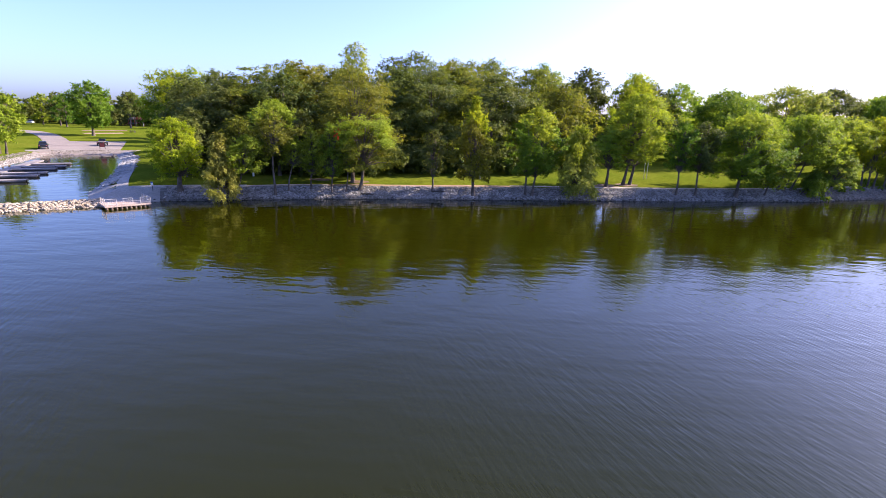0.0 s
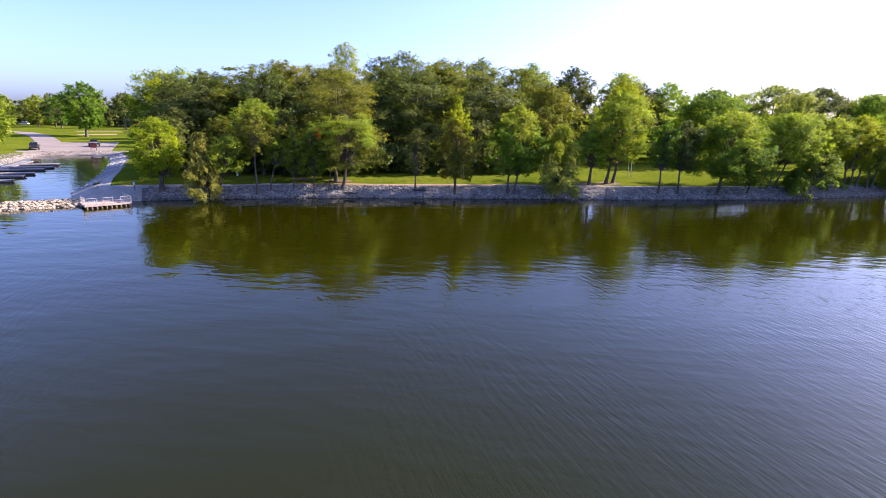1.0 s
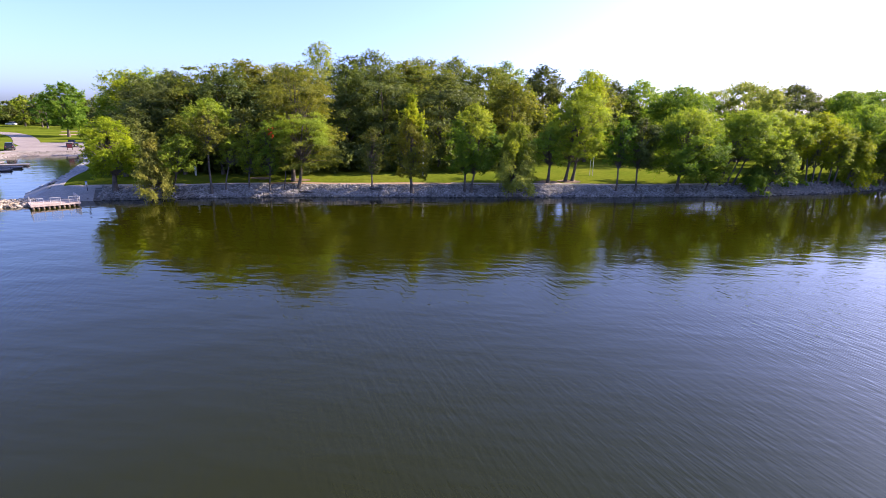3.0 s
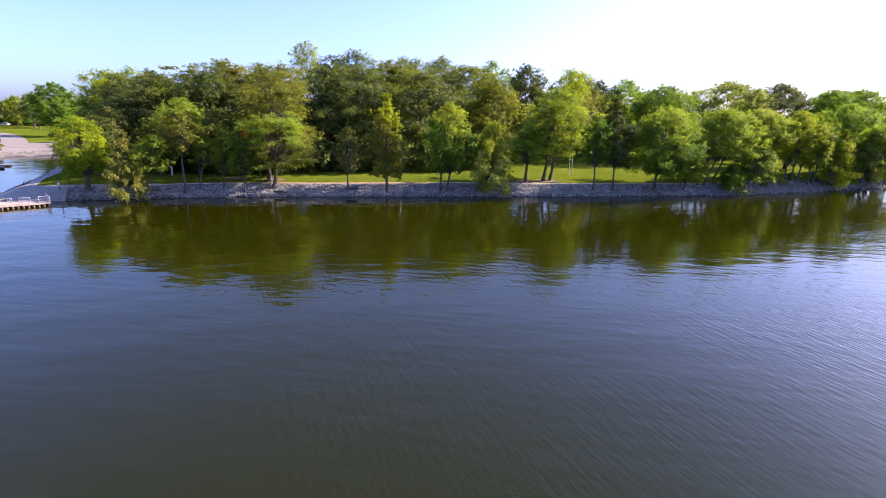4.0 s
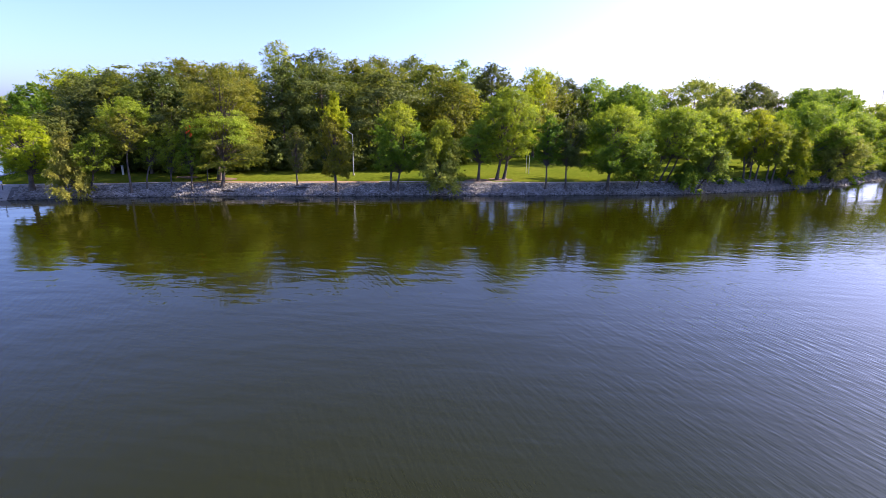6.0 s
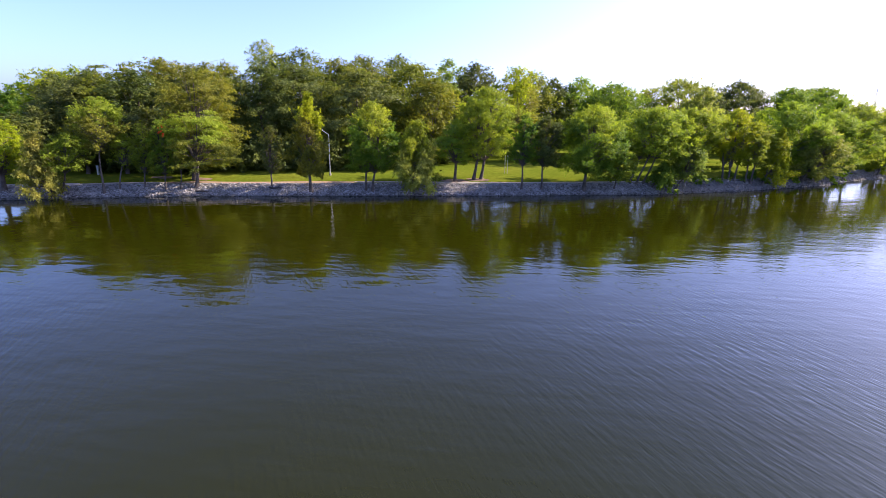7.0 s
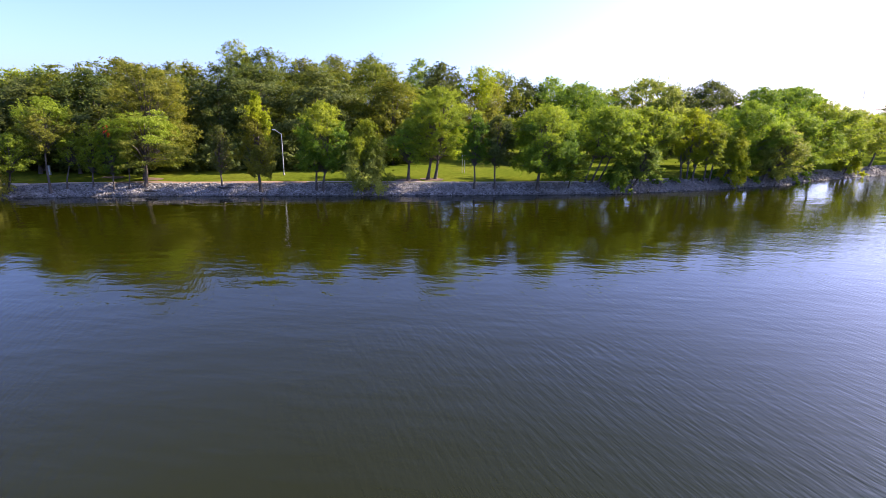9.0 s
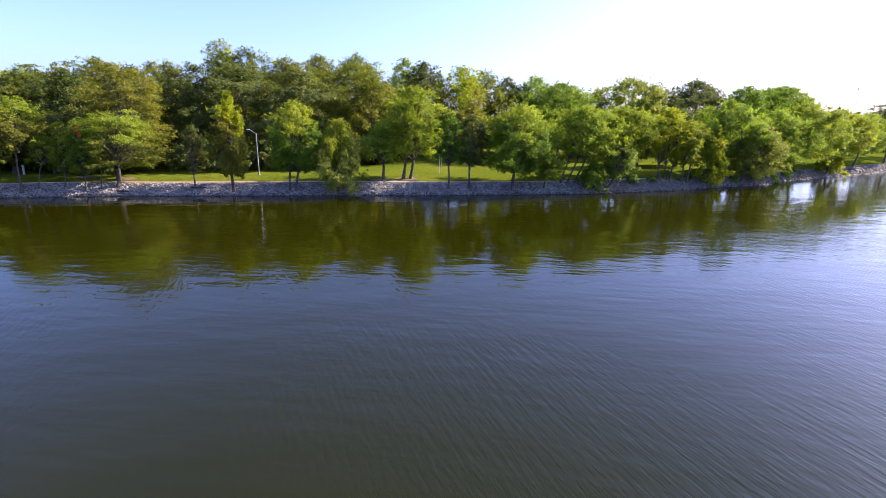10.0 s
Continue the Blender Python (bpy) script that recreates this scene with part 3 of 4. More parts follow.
# six mostly hidden trees added to keep sun off the lawn and sidewalk
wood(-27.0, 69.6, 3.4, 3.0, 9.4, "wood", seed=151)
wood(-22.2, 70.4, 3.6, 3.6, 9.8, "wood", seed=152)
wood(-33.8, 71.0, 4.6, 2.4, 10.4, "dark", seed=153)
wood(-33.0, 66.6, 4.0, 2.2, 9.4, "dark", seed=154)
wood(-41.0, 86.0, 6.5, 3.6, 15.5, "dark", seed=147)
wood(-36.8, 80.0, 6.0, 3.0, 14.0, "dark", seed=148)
wood(-22.0, 98, 8.0, 4.0, 18.7, "green", seed=97)
wood(5.5, 110, 8.0, 5.0, 21.2, "olive", seed=98)
wood(-45.1, 97, 6.5, 5.0, 17.6, "olive", "feather", seed=99)
wood(0.8, 101, 7.0, 5.0, 20.0, "green", seed=140)
wood(-25.0, 87, 6.5, 4.0, 18.2, "olive", seed=141)
wood(2.4, 122, 7.5, 6.0, 22.8, "green", seed=142)
# two trees added out of sight behind the bank to darken the lawn
wood(62.0, 85.5, 5.0, 3.5, 10.6, "dark", seed=157, label="hidden tree added behind the bank to shade the lawn")
wood(69.5, 88.0, 6.0, 3.5, 11.2, "dark", seed=158, label="hidden tree added behind the bank to shade the lawn")
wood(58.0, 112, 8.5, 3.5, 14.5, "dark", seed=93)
wood(19.0, 84, 7.5, 3.0, 15.4, "green", seed=94)

# ---- trees in the park ----
K = "trees in the park"
tree("tree", -90.8, 107.6, 9.8, 3.3, 14.3, "olive", "round", (0.8, 0), 101, "spreading tree beside the boat basin", K, 0.4, 1.7, 60, stems=2, thick=0.2, limbs=2)
tree("tree", -117.0, 176, 14.2, 4.6, 19.6, "green", "round", (0.6, 0), 102, "broad round-crowned tree on the far lawn", K, 0.42, 2.8, 90, thick=0.4, limbs=2)
# those right of x -100 are mostly hidden, added to shade lawn and lot
for i, (x, y, w, t, c) in enumerate([(-165, 232, 11, 17.2, "green"), (-137, 232, 13, 18.9, "dark"), (-192, 254, 15, 17.7, "olive"), (-178, 246, 12, 18.5, "dark"), (-150, 258, 13, 19, "green"),
                                     (-122, 240, 14, 19, "green"), (-78, 158, 11, 17.4, "green"), (-62, 148, 12, 18, "green"), (-63, 163, 13, 18, "dark"), (-66, 172, 13, 18, "green"), (-48, 115, 10, 16, "dark"), (-59.5, 126, 11, 16.5, "olive"), (-63, 121.5, 8.5, 13.5, "green"), (-72, 160, 13, 17.5, "green"), (-86, 172, 13, 17.5, "green"), (-215, 262, 14, 18, "dark"), (-205, 250, 12, 16.5, "grey")]):
    tree("tree", x, y, w, 8.0 if -152 < x < -130 else 5.0, t, c, "round", (0, 0), 110 + i, "tree on the park lawn, the nearer ones added to cast shade", K, 0.62, 1.6, 48, thick=0.3, limbs=2)


# ---- undergrowth ----
def undergrowth(name, line, width, tall, count, leaf, leaf_size, seed, label):
    """Shrubs along a line, grown together."""
    rng = np.random.default_rng(seed)
    line = np.array(line, float)
    seg = np.hypot(*np.diff(line, axis=0).T)
    at = rng.random(count) * seg.sum()
    i = np.minimum(np.searchsorted(np.cumsum(seg), at), len(seg) - 1)
    t = (at - np.concatenate([[0], np.cumsum(seg)])[i]) / seg[i]
    p = line[i] + (line[i + 1] - line[i]) * t[:, None] + rng.normal(size=(count, 2)) * width * 0.4
    r = rng.uniform(0.35, 1.0, count) * tall * 0.42
    z = ground_height(p[:, 0], p[:, 1]) + rng.random(count) * (tall - r * 1.2) * rng.uniform(0.3, 1, count) + r * 0.5
    k = 9
    starts = np.repeat(np.column_stack([p, z]), k, axis=0) + rng.normal(size=(count * k, 3)) * np.repeat(r, k)[:, None] * 0.4
    ways = unit(rng.normal(size=(count * k, 3)) + np.array([0, 0, 0.3]))
    longs = np.repeat(r, k) * rng.uniform(0.5, 1.1, count * k)
    n_leaf = int(1.2 * (4 * math.pi * r ** 2).sum() / (0.3 * leaf_size ** 2) * 0.6)
    ob = new(name, leaf_mesh(name, (starts, ways, longs), n_leaf, leaf_size, rng, LEAF[leaf], 0.2))
    return tagged(ob, label, "undergrowth", kind="stuff")


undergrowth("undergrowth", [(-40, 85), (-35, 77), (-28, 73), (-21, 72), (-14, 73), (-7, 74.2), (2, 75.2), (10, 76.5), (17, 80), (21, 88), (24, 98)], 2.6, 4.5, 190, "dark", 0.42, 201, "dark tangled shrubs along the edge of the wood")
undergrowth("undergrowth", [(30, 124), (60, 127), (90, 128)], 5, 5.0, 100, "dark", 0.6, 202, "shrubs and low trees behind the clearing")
undergrowth("bank_shrubs", [(56, 72.5), (66, 76), (80, 82), (92, 91)], 2.2, 1.8, 40, "green", 0.32, 203, "tangled green shrubs on the curving bank")
undergrowth("distant_woods", [(-360, 300), (-280, 292), (-200, 285), (-100, 270), (-20, 258)], 18, 15, 420, "dark", 1.2, 204, "far dark woods closing the park")

undergrowth("distant_woods", [(-20, 258), (60, 235), (150, 240), (300, 300)], 14, 13, 150, "dark", 1.9, 205, "far dark woods behind the clearing")

undergrowth("bank_shrubs", [(94, 101), (108, 110), (124, 120), (150, 138)], 2.4, 1.7, 46, "dark", 0.36, 206, "low dark shrubs behind the far bank")

# ---- stones ----
PHI = (1 + 5 ** 0.5) / 2
ICO_V = unit(np.array([(-1, PHI, 0), (1, PHI, 0), (-1, -PHI, 0), (1, -PHI, 0), (0, -1, PHI), (0, 1, PHI), (0, -1, -PHI), (0, 1, -PHI), (PHI, 0, -1), (PHI, 0, 1), (-PHI, 0, -1), (-PHI, 0, 1)], float))
ICO_F = np.array([(a, b, c) for a in range(12) for b in range(a + 1, 12) for c in range(b + 1, 12)
                  if all(np.linalg.norm(ICO_V[i] - ICO_V[j]) < 1.2 for i, j in ((a, b), (b, c), (a, c)))])
flip = np.einsum("ij,ij->i", np.cross(ICO_V[ICO_F[:, 1]] - ICO_V[ICO_F[:, 0]], ICO_V[ICO_F[:, 2]] - ICO_V[ICO_F[:, 0]]), ICO_V[ICO_F[:, 0]]) < 0
ICO_F[flip] = ICO_F[flip][:, ::-1]


def stones_mesh(name, centres, sizes, rng, mat, flat=0.65):
    k = len(centres)
    v = ICO_V[None] * rng.uniform(0.72, 1.2, (k, 12, 1))
    v = v * np.stack([rng.uniform(0.75, 1.3, k), rng.uniform(0.7, 1.1, k), rng.uniform(0.8, 1.2, k) * flat], 1)[:, None]
    a, b = rng.random(k) * 6.28, rng.normal(size=k) * 0.35
    ca, sa, cb, sb = np.cos(a), np.sin(a), np.cos(b), np.sin(b)
    x, y, z = v[..., 0], v[..., 1], v[..., 2]
    y, z = y * cb[:, None] - z * sb[:, None], y * sb[:, None] + z * cb[:, None]
    x, y = x * ca[:, None] - y * sa[:, None], x * sa[:, None] + y * ca[:, None]
    v = np.stack([x, y, z], -1) * (sizes / 2)[:, None, None] + centres[:, None]
    f = (ICO_F[None] + (np.arange(k) * 12)[:, None, None]).reshape(-1, 3)
    me = bpy.data.meshes.new(name)
    me.from_pydata(v.reshape(-1, 3).tolist(), [], f.tolist())
    me.materials.append(mat)
    return me


def along_line(rng, line, count):
    line = np.array(line, float)
    d = np.diff(line, axis=0)
    seg = np.hypot(d[:, 0], d[:, 1])
    at = rng.random(count) * seg.sum()
    i = np.minimum(np.searchsorted(np.cumsum(seg), at), len(seg) - 1)
    t = (at - np.concatenate([[0], np.cumsum(seg)])[i]) / seg[i]
    side = np.stack([d[:, 1], -d[:, 0]], 1)[i] / seg[i][:, None]
    return line[i] + d[i] * t[:, None], side


def riprap(name, line, count, inner, outer, small, large, mat, seed, label, flat=0.65, lift=0.3):
    """Loose stones strewn over a bank; inner and outer: metres to the land side of the line."""
    rng = np.random.default_rng(seed)
    p, side = along_line(rng, line, count)
    p = p + side * rng.uniform(inner, outer, count)[:, None]
    s = small + (large - small) * rng.random(count) ** 1.8
    z = ground_height(p[:, 0], p[:, 1]) + s * lift
    ob = new(name, stones_mesh(name, np.column_stack([p, z]), s, rng, mat, flat))
    return tagged(ob, label, "riprap", kind="stuff")


riprap("wet_stones", SHORE[3:], 3200, -0.35, 0.6, 0.18, 0.42, WET_ROCK, 300, "dark wet stones along the waterline", lift=0.0)
riprap("bank_stones", SHORE[10:-2] + [(-32.0, 58.2)], 8200, 0.3, 2.9, 0.12, 0.34, ROCK, 301, "grey limestone riprap covering the lake bank", lift=0.18)
# stones right of x 49 are browner and darker than the limestone
riprap("bank_stones", SHORE[3:11], 4600, 0.3, 3.0, 0.14, 0.4, BROWN_ROCK, 306, "darker brown-grey stones on the curving bank", lift=0.2)
riprap("basin_stones", BASIN[:5], 2600, -0.3, 2.6, 0.22, 0.62, SLAB, 302, "flat pale stone slabs on the basin's bank", 0.4, 0.12)
riprap("ramp_stones", BASIN[4:10], 2600, -0.4, 4.2, 0.1, 0.28, BROWN_ROCK, 303, "pale gravel and stones round the boat basin")

# a rough stone bar between the lake and the basin
BAR = [(-36.7, 55.5), (-41.0, 53.0), (-44.8, 50.4), (-50, 46.6), (-60, 39)]
rng = np.random.default_rng(305)
p, side = along_line(rng, BAR, 1500)
off = rng.uniform(-1, 1, 1500)
s = rng.uniform(0.22, 0.6, 1500)
bar = thing("breakwater", BAR[0][0], BAR[0][1], 0, "rough breakwater of pale sunlit limestone boulders", "breakwater")
fill = new("rubble", stones_mesh("rubble", np.column_stack([p + side * (off * 2.7)[:, None] - np.array(BAR[0]), 0.50 - 0.85 * np.abs(off) ** 1.8 - s * 0.1]), s, rng, PALE_ROCK))
fill.parent = bar
tagged(fill, kind="stuff")
core_v, core_f = [], []
for i, (x, y) in enumerate(BAR):
    for o, z in ((-3.0, -1.6), (-1.6, 0.1), (0, 0.4), (1.6, 0.1), (3.0, -1.6)):
        core_v.append((x - BAR[0][0] + o * 0.68, y - BAR[0][1] - o * 0.73, z))
    if i:
        core_f += [((i - 1) * 5 + j, (i - 1) * 5 + j + 1, i * 5 + j + 1, i * 5 + j) for j in range(4)]
mesh_object("core", core_v, core_f, PALE_ROCK, bar)
shapes = [stones_mesh("boulder", np.zeros((1, 3)), np.array([1.0]), rng, PALE_ROCK, 0.75) for _ in range(14)]
for i in range(290):
    q, sd = along_line(rng, BAR[:4], 1)
    o = rng.uniform(-1, 1)
    st = new("boulder", shapes[i % 14])
    st.parent = bar
    w = rng.uniform(0.3, 0.55)
    st.matrix_local = pose(q[0, 0] + sd[0, 0] * o * 2.4 - BAR[0][0], q[0, 1] + sd[0, 1] * o * 2.4 - BAR[0][1], 0.52 - 0.8 * abs(o) ** 1.8, rng.uniform(-25, 25), rng.uniform(-25, 25), rng.uniform(0, 360)) @ Matrix.Diagonal((w, w, w * 0.8, 1))


# ---- the landing stage ----
def landing_stage():
    root = thing("landing_stage", -34.0, 54.64, -0.20, "pale timber fishing pier with pale metal railings on dark piles", "pier", turn=42)
    wide, deep = 4.3, 3.9
    for i in range(20):
        part("deck_board", box(bmesh.new(), 0, -deep / 2 + (i + 0.5) * deep / 20, 0.56, wide, deep / 20 - 0.015, 0.05), PALE_WOOD, root)
    for y in (-deep / 2 + 0.04, 0, deep / 2 - 0.04):
        part("beam", box(bmesh.new(), 0, y, 0.475, wide, 0.09, 0.12, bevel=0.01), PALE_WOOD, root)
    for x in (-wide / 2 + 0.05, wide / 2 - 0.05):
        part("side_beam", box(bmesh.new(), x, 0, 0.475, 0.09, deep - 0.2, 0.12), PALE_WOOD, root)
    for i in range(10):
        for y in (-deep / 2 + 0.14, deep / 2 - 0.2):
            x = -wide / 2 + 0.2 + i * (wide - 0.4) / 9
            part("pile", rod(bmesh.new(), (x, y, -1.2), (x, y, 0.415), 0.13), BROWN_WOOD, root, "dark wet timber pile")
    # hoop railings with thin pickets, in panels with gaps between
    def panel(ax, ay, bx, by):
        rail = part("railing", rod(bmesh.new(), (ax, ay, 1.26), (bx, by, 1.26), 0.02, sides=6), BLEACHED, root, "pale metal railing panel")
        part("bottom_rail", rod(bmesh.new(), (ax, ay, 0.72), (bx, by, 0.72), 0.014, sides=6), BLEACHED, rail)
        for x, y in ((ax, ay), (bx, by)):
            part("rail_post", rod(bmesh.new(), (x, y, 0.56), (x, y, 1.27), 0.022, sides=6), BLEACHED, rail)
        k = max(2, int(math.hypot(bx - ax, by - ay) / 0.16))
        for i in range(1, k):
            x, y = ax + (bx - ax) * i / k, ay + (by - ay) * i / k
            part("picket", rod(bmesh.new(), (x, y, 0.72), (x, y, 1.26), 0.006, sides=5), BLEACHED, rail)

    front, left, right = -deep / 2 + 0.12, -wide / 2 + 0.1, wide / 2 - 0.1
    for a, c in ((-2.1, -1.05), (-0.45, 0.42), (1.15, 2.1)):
        panel(a, front, c, front)
    for a, c in ((front + 0.15, -0.55), (-0.35, 0.75)):
        panel(left, a, left, c)
    for a, c in ((front + 0.15, -0.55), (-0.35, 0.75), (0.95, 1.8)):
        panel(right, a, right, c)
    part("mid_rail", rod(bmesh.new(), (-2.1, front, 0.95), (2.1, front, 0.95), 0.012, sides=6), BLEACHED, root)
    return root


landing_stage()
ribbon("apron", CONCRETE, [(-41.6, 58.2), (-38.0, 57.6), (-34.6, 58.3), (-32.6, 59.2)], 3.0, 0.1, 0.5, "concrete apron above the landing stage", "pavement")
ribbon("foreshore", GRAVEL, [(-43.6, 63.0), (-41.0, 60.8), (-38.0, 59.9)], 3.4, 0.07, 0.5, "pale gravel foreshore beside the landing stage", "pavement")


# ---- posts, lamps and signs ----
def street_lamp(x, y):
    z = height(x, y)
    root = thing("street_lamp", x, y, z, "slender grey steel street lamp with a short arm on the lawn", "street lamp")
    part("base", rod(bmesh.new(), (0, 0, -0.1), (0, 0, 0.25), 0.16, 0.12, 12), CONCRETE, root, "round concrete base")
    part("pole", rod(bmesh.new(), (0, 0, 0.1), (0, 0, 5.5), 0.07, 0.05, 10), STEEL, root)
    part("arm", rod(bmesh.new(), (0, 0, 5.45), (-0.75, -0.1, 5.95), 0.035, 0.03, 8), STEEL, root)
    head = part("lamp_head", box(bmesh.new(), -0.95, -0.12, 6.0, 0.45, 0.16, 0.1, bevel=0.03), WHITE_PAINT, root, "pale lamp head")
    return root


street_lamp(5.2, 70.8)


def white_post(x, y, tall, w, label):
    z = height(x, y)
    root = thing("post", x, y, z, label, "post")
    part("shaft", box(bmesh.new(), 0, 0, tall / 2 - 0.05, w, w, tall + 0.1, bevel=0.01), WHITE_PAINT, root)
    part("cap", box(bmesh.new(), 0, 0, tall + 0.02, w * 1.25, w * 1.25, 0.04), STEEL, root, "flat steel cap")
    return root


white_post(30.0, 75.5, 2.6, 0.08, "thin white post standing on the sunny lawn")
white_post(29.65, 75.7, 2.6, 0.06, "thin white post standing on the sunny lawn")
white_post(-25.2, 69.0, 1.2, 0.2, "short white marker post under the trees")


def notice(x, y):
    z = height(x, y)
    root = thing("sign", x, y, z, "small blue and white notice on a dark post by the water", "sign", turn=-8)
    part("post", rod(bmesh.new(), (0, 0, -0.2), (0, 0, 1.0), 0.04, sides=8), DARK_WOOD, root)
    part("panel", box(bmesh.new(), 0, -0.05, 0.9, 0.26, 0.03, 0.26), WHITE_PAINT, root)
    part("band", box(bmesh.new(), 0, -0.05, 1.1, 0.26, 0.03, 0.13), BLUE_PAINT, root, "blue band along the top")
    return root


notice(-33.6, 59.6)


# ---- jetties in the basin ----
def finger(ex, ey, sx, sy, width, name="jetty", label="grey floating timber finger jetty in the boat basin", deck=WOOD):
    L = math.hypot(ex - sx, ey - sy)
    root = thing(name, sx, sy, 0, label, "jetty", "jetties in the basin", turn=math.degrees(math.atan2(ey - sy, ex - sx)))
    k = int(L / 0.5)
    for i in range(k):
        part("deck_board", box(bmesh.new(), (i + 0.5) * L / k, 0, 0.30, L / k - 0.03, width, 0.06), deck, root)
    for o in (-1, 1):
        part("float_beam", box(bmesh.new(), L / 2, o * (width / 2 - 0.1), 0.20, L, 0.16, 0.14, bevel=0.02), WOOD, root)
        part("float", box(bmesh.new(), L / 2, o * (width / 2 - 0.2), 0.05, L - 0.3, 0.2, 0.16, bevel=0.02), DARK_WOOD, root, "dark wet float")
    part("pile", rod(bmesh.new(), (L - 0.3, width / 2 + 0.06, -2), (L - 0.3, width / 2 + 0.06, 0.6), 0.05), DARK_WOOD, root, "dark timber mooring pile")
    return root


finger(-64.6, 70.0, -78.8, 101.6, 1.6, label="long grey main jetty floating along the basin's shore")
for ex, ey in [(-58.3, 72.4), (-60.9, 77.9), (-62.6, 82.0), (-65.5, 88.0), (-67.0, 92.2), (-69.6, 97.2)]:
    t = (ey - 2.7 - 70.0) / 31.6
    finger(ex, ey, -64.6 - 14.2 * t + 0.7, ey - 2.7, 1.7)
finger(-74.9, 116.4, -76.7, 119.0, 2.3, "courtesy_dock", "small tan courtesy dock at the boat ramp", PALE_WOOD)


# ---- the bed under the bank's stones ----
def stone_bed(name, line, low, high, mat, label):
    verts, faces = [], []
    pts = []
    for (ax, ay), (bx, by) in zip(line[:-1], line[1:]):
        k = max(1, int(math.hypot(bx - ax, by - ay) / 1.2))
        pts += [(ax + (bx - ax) * i / k, ay + (by - ay) * i / k) for i in range(k)]
    pts.append(line[-1])
    offs = np.linspace(low, high, 7)
    for i, (x, y) in enumerate(pts):
        a, c = pts[max(i - 1, 0)], pts[min(i + 1, len(pts) - 1)]
        dx, dy = c[0] - a[0], c[1] - a[1]
        s = math.hypot(dx, dy)
        edge = 0.22 * math.sin(i * 1.7) + 0.18 * math.sin(i * 0.61)
        for j, o in enumerate(offs):
            o = o + (edge if j == 6 else 0)
            px, py = x + dy / s * o, y - dx / s * o
            verts.append((px, py, height(px, py) + 0.03))
        if i:
            faces += [((i - 1) * 7 + j, (i - 1) * 7 + j + 1, i * 7 + j + 1, i * 7 + j) for j in range(6)]
    ob = mesh_object(name, verts, [f[::-1] for f in faces], mat, smooth=True)
    return tagged(ob, label, "bank", kind="structure")


stone_bed("stone_bank", SHORE[3:], -1.5, 3.2, RUBBLE, "rubble bed of the lake bank")
stone_bed("basin_bank", BASIN[:5], -1.5, 3.2, RUBBLE, "rubble bed of the basin's bank")
stone_bed("ramp_bank", BASIN[4:11], -1.5, 2.4, GRAVEL, "pale gravel foreshore of the boat basin")
ribbon("worn_path", DIRT, [(-14.5, 65.3), (-11, 66.2), (-7, 66.2), (-2, 66.6), (3, 67.2), (9, 67.6)], 0.6, 0.03, 0.2, "worn bare-earth path along the lawn's edge", "path")

ribbon("bank_edge", EDGING, [(9, 67.8), (19, 68.6), (30.5, 69.4), (49.0, 71.6), (54.0, 73.5), (62, 75.8)], 0.35, 0.05, 0.2, "thin pale gravel edging along the top of the bank", "path")
ribbon("bank_edge", EDGING, [(-24, 63.3), (-20, 64.5), (-14.5, 65.4)], 0.4, 0.05, 0.2, "thin pale gravel edging along the top of the bank", "path")


def earth_patch(x, y, rx, ry, seed):
    rng = np.random.default_rng(seed)
    k = 22
    ring = [(x + math.cos(6.283 * i / k) * rx * w, y + math.sin(6.283 * i / k) * ry * w) for i, w in enumerate(rng.uniform(0.75, 1.15, k))]
    v = [(px, py, height(px, py) + 0.035) for px, py in ring] + [(x, y, height(x, y) + 0.08)]
    ob = mesh_object("bare_earth", v, [(i, (i + 1) % k, k) for i in range(k)], SOIL)
    return tagged(ob, "patch of reddish bare earth under a tree", "bare earth", kind="structure")


for i, (x, y, rx, ry) in enumerate([(-11.0, 67.4, 1.5, 0.7), (22.3, 69.4, 1.8, 0.9), (25.4, 70.4, 1.6, 0.8), (-16, 67.6, 1.5, 0.7)]):
    earth_patch(x, y, rx, ry, 400 + i)



def driftwood(x, y, length, turn, seed):
    rng = np.random.default_rng(seed)
    root = thing("driftwood", x, y, height(x, y) + 0.22, "dark weathered log stranded on the stone bank", "log", turn=turn)
    line = [((-length / 2 + length * i / 5, 0.06 * math.sin(i * 1.4), 0.05 * math.cos(i * 2.1)), 0.13 - 0.015 * i) for i in range(6)]
    v, f = tubes([line])
    mesh_object("log", v, f, DARK_WOOD, root, smooth=True)
    for i in range(3):
        a = Vector(line[1 + i][0])
        e = a + Vector((rng.uniform(0.1, 0.5), rng.uniform(-0.4, 0.2), rng.uniform(0.15, 0.45)))
        v, f = tubes([[(tuple(a), 0.045), (tuple((a + e) / 2 + Vector((0, 0, 0.05))), 0.03), (tuple(e), 0.012)]])
        mesh_object("branch", v, f, DARK_WOOD, root, smooth=True)
    return root


driftwood(-0.4, 65.0, 1.9, 4, 71)
driftwood(-9.2, 63.6, 1.7, -8, 72)

# a few red leaves in the broad tree
red = thing("red_leaves", -12.3, 61.8, 7.75, "cluster of red autumn leaves among green boughs", "leaves")
rng = np.random.default_rng(77)
bunch = new("leaf_bunch", leaf_mesh("leaf_bunch", (rng.normal(size=(9, 3)) * np.array([0.3, 0.2, 0.15]), unit(rng.normal(size=(9, 3))), rng.uniform(0.15, 0.35, 9)), 90, 0.18, rng, LEAF["red"]))
bunch.parent = red


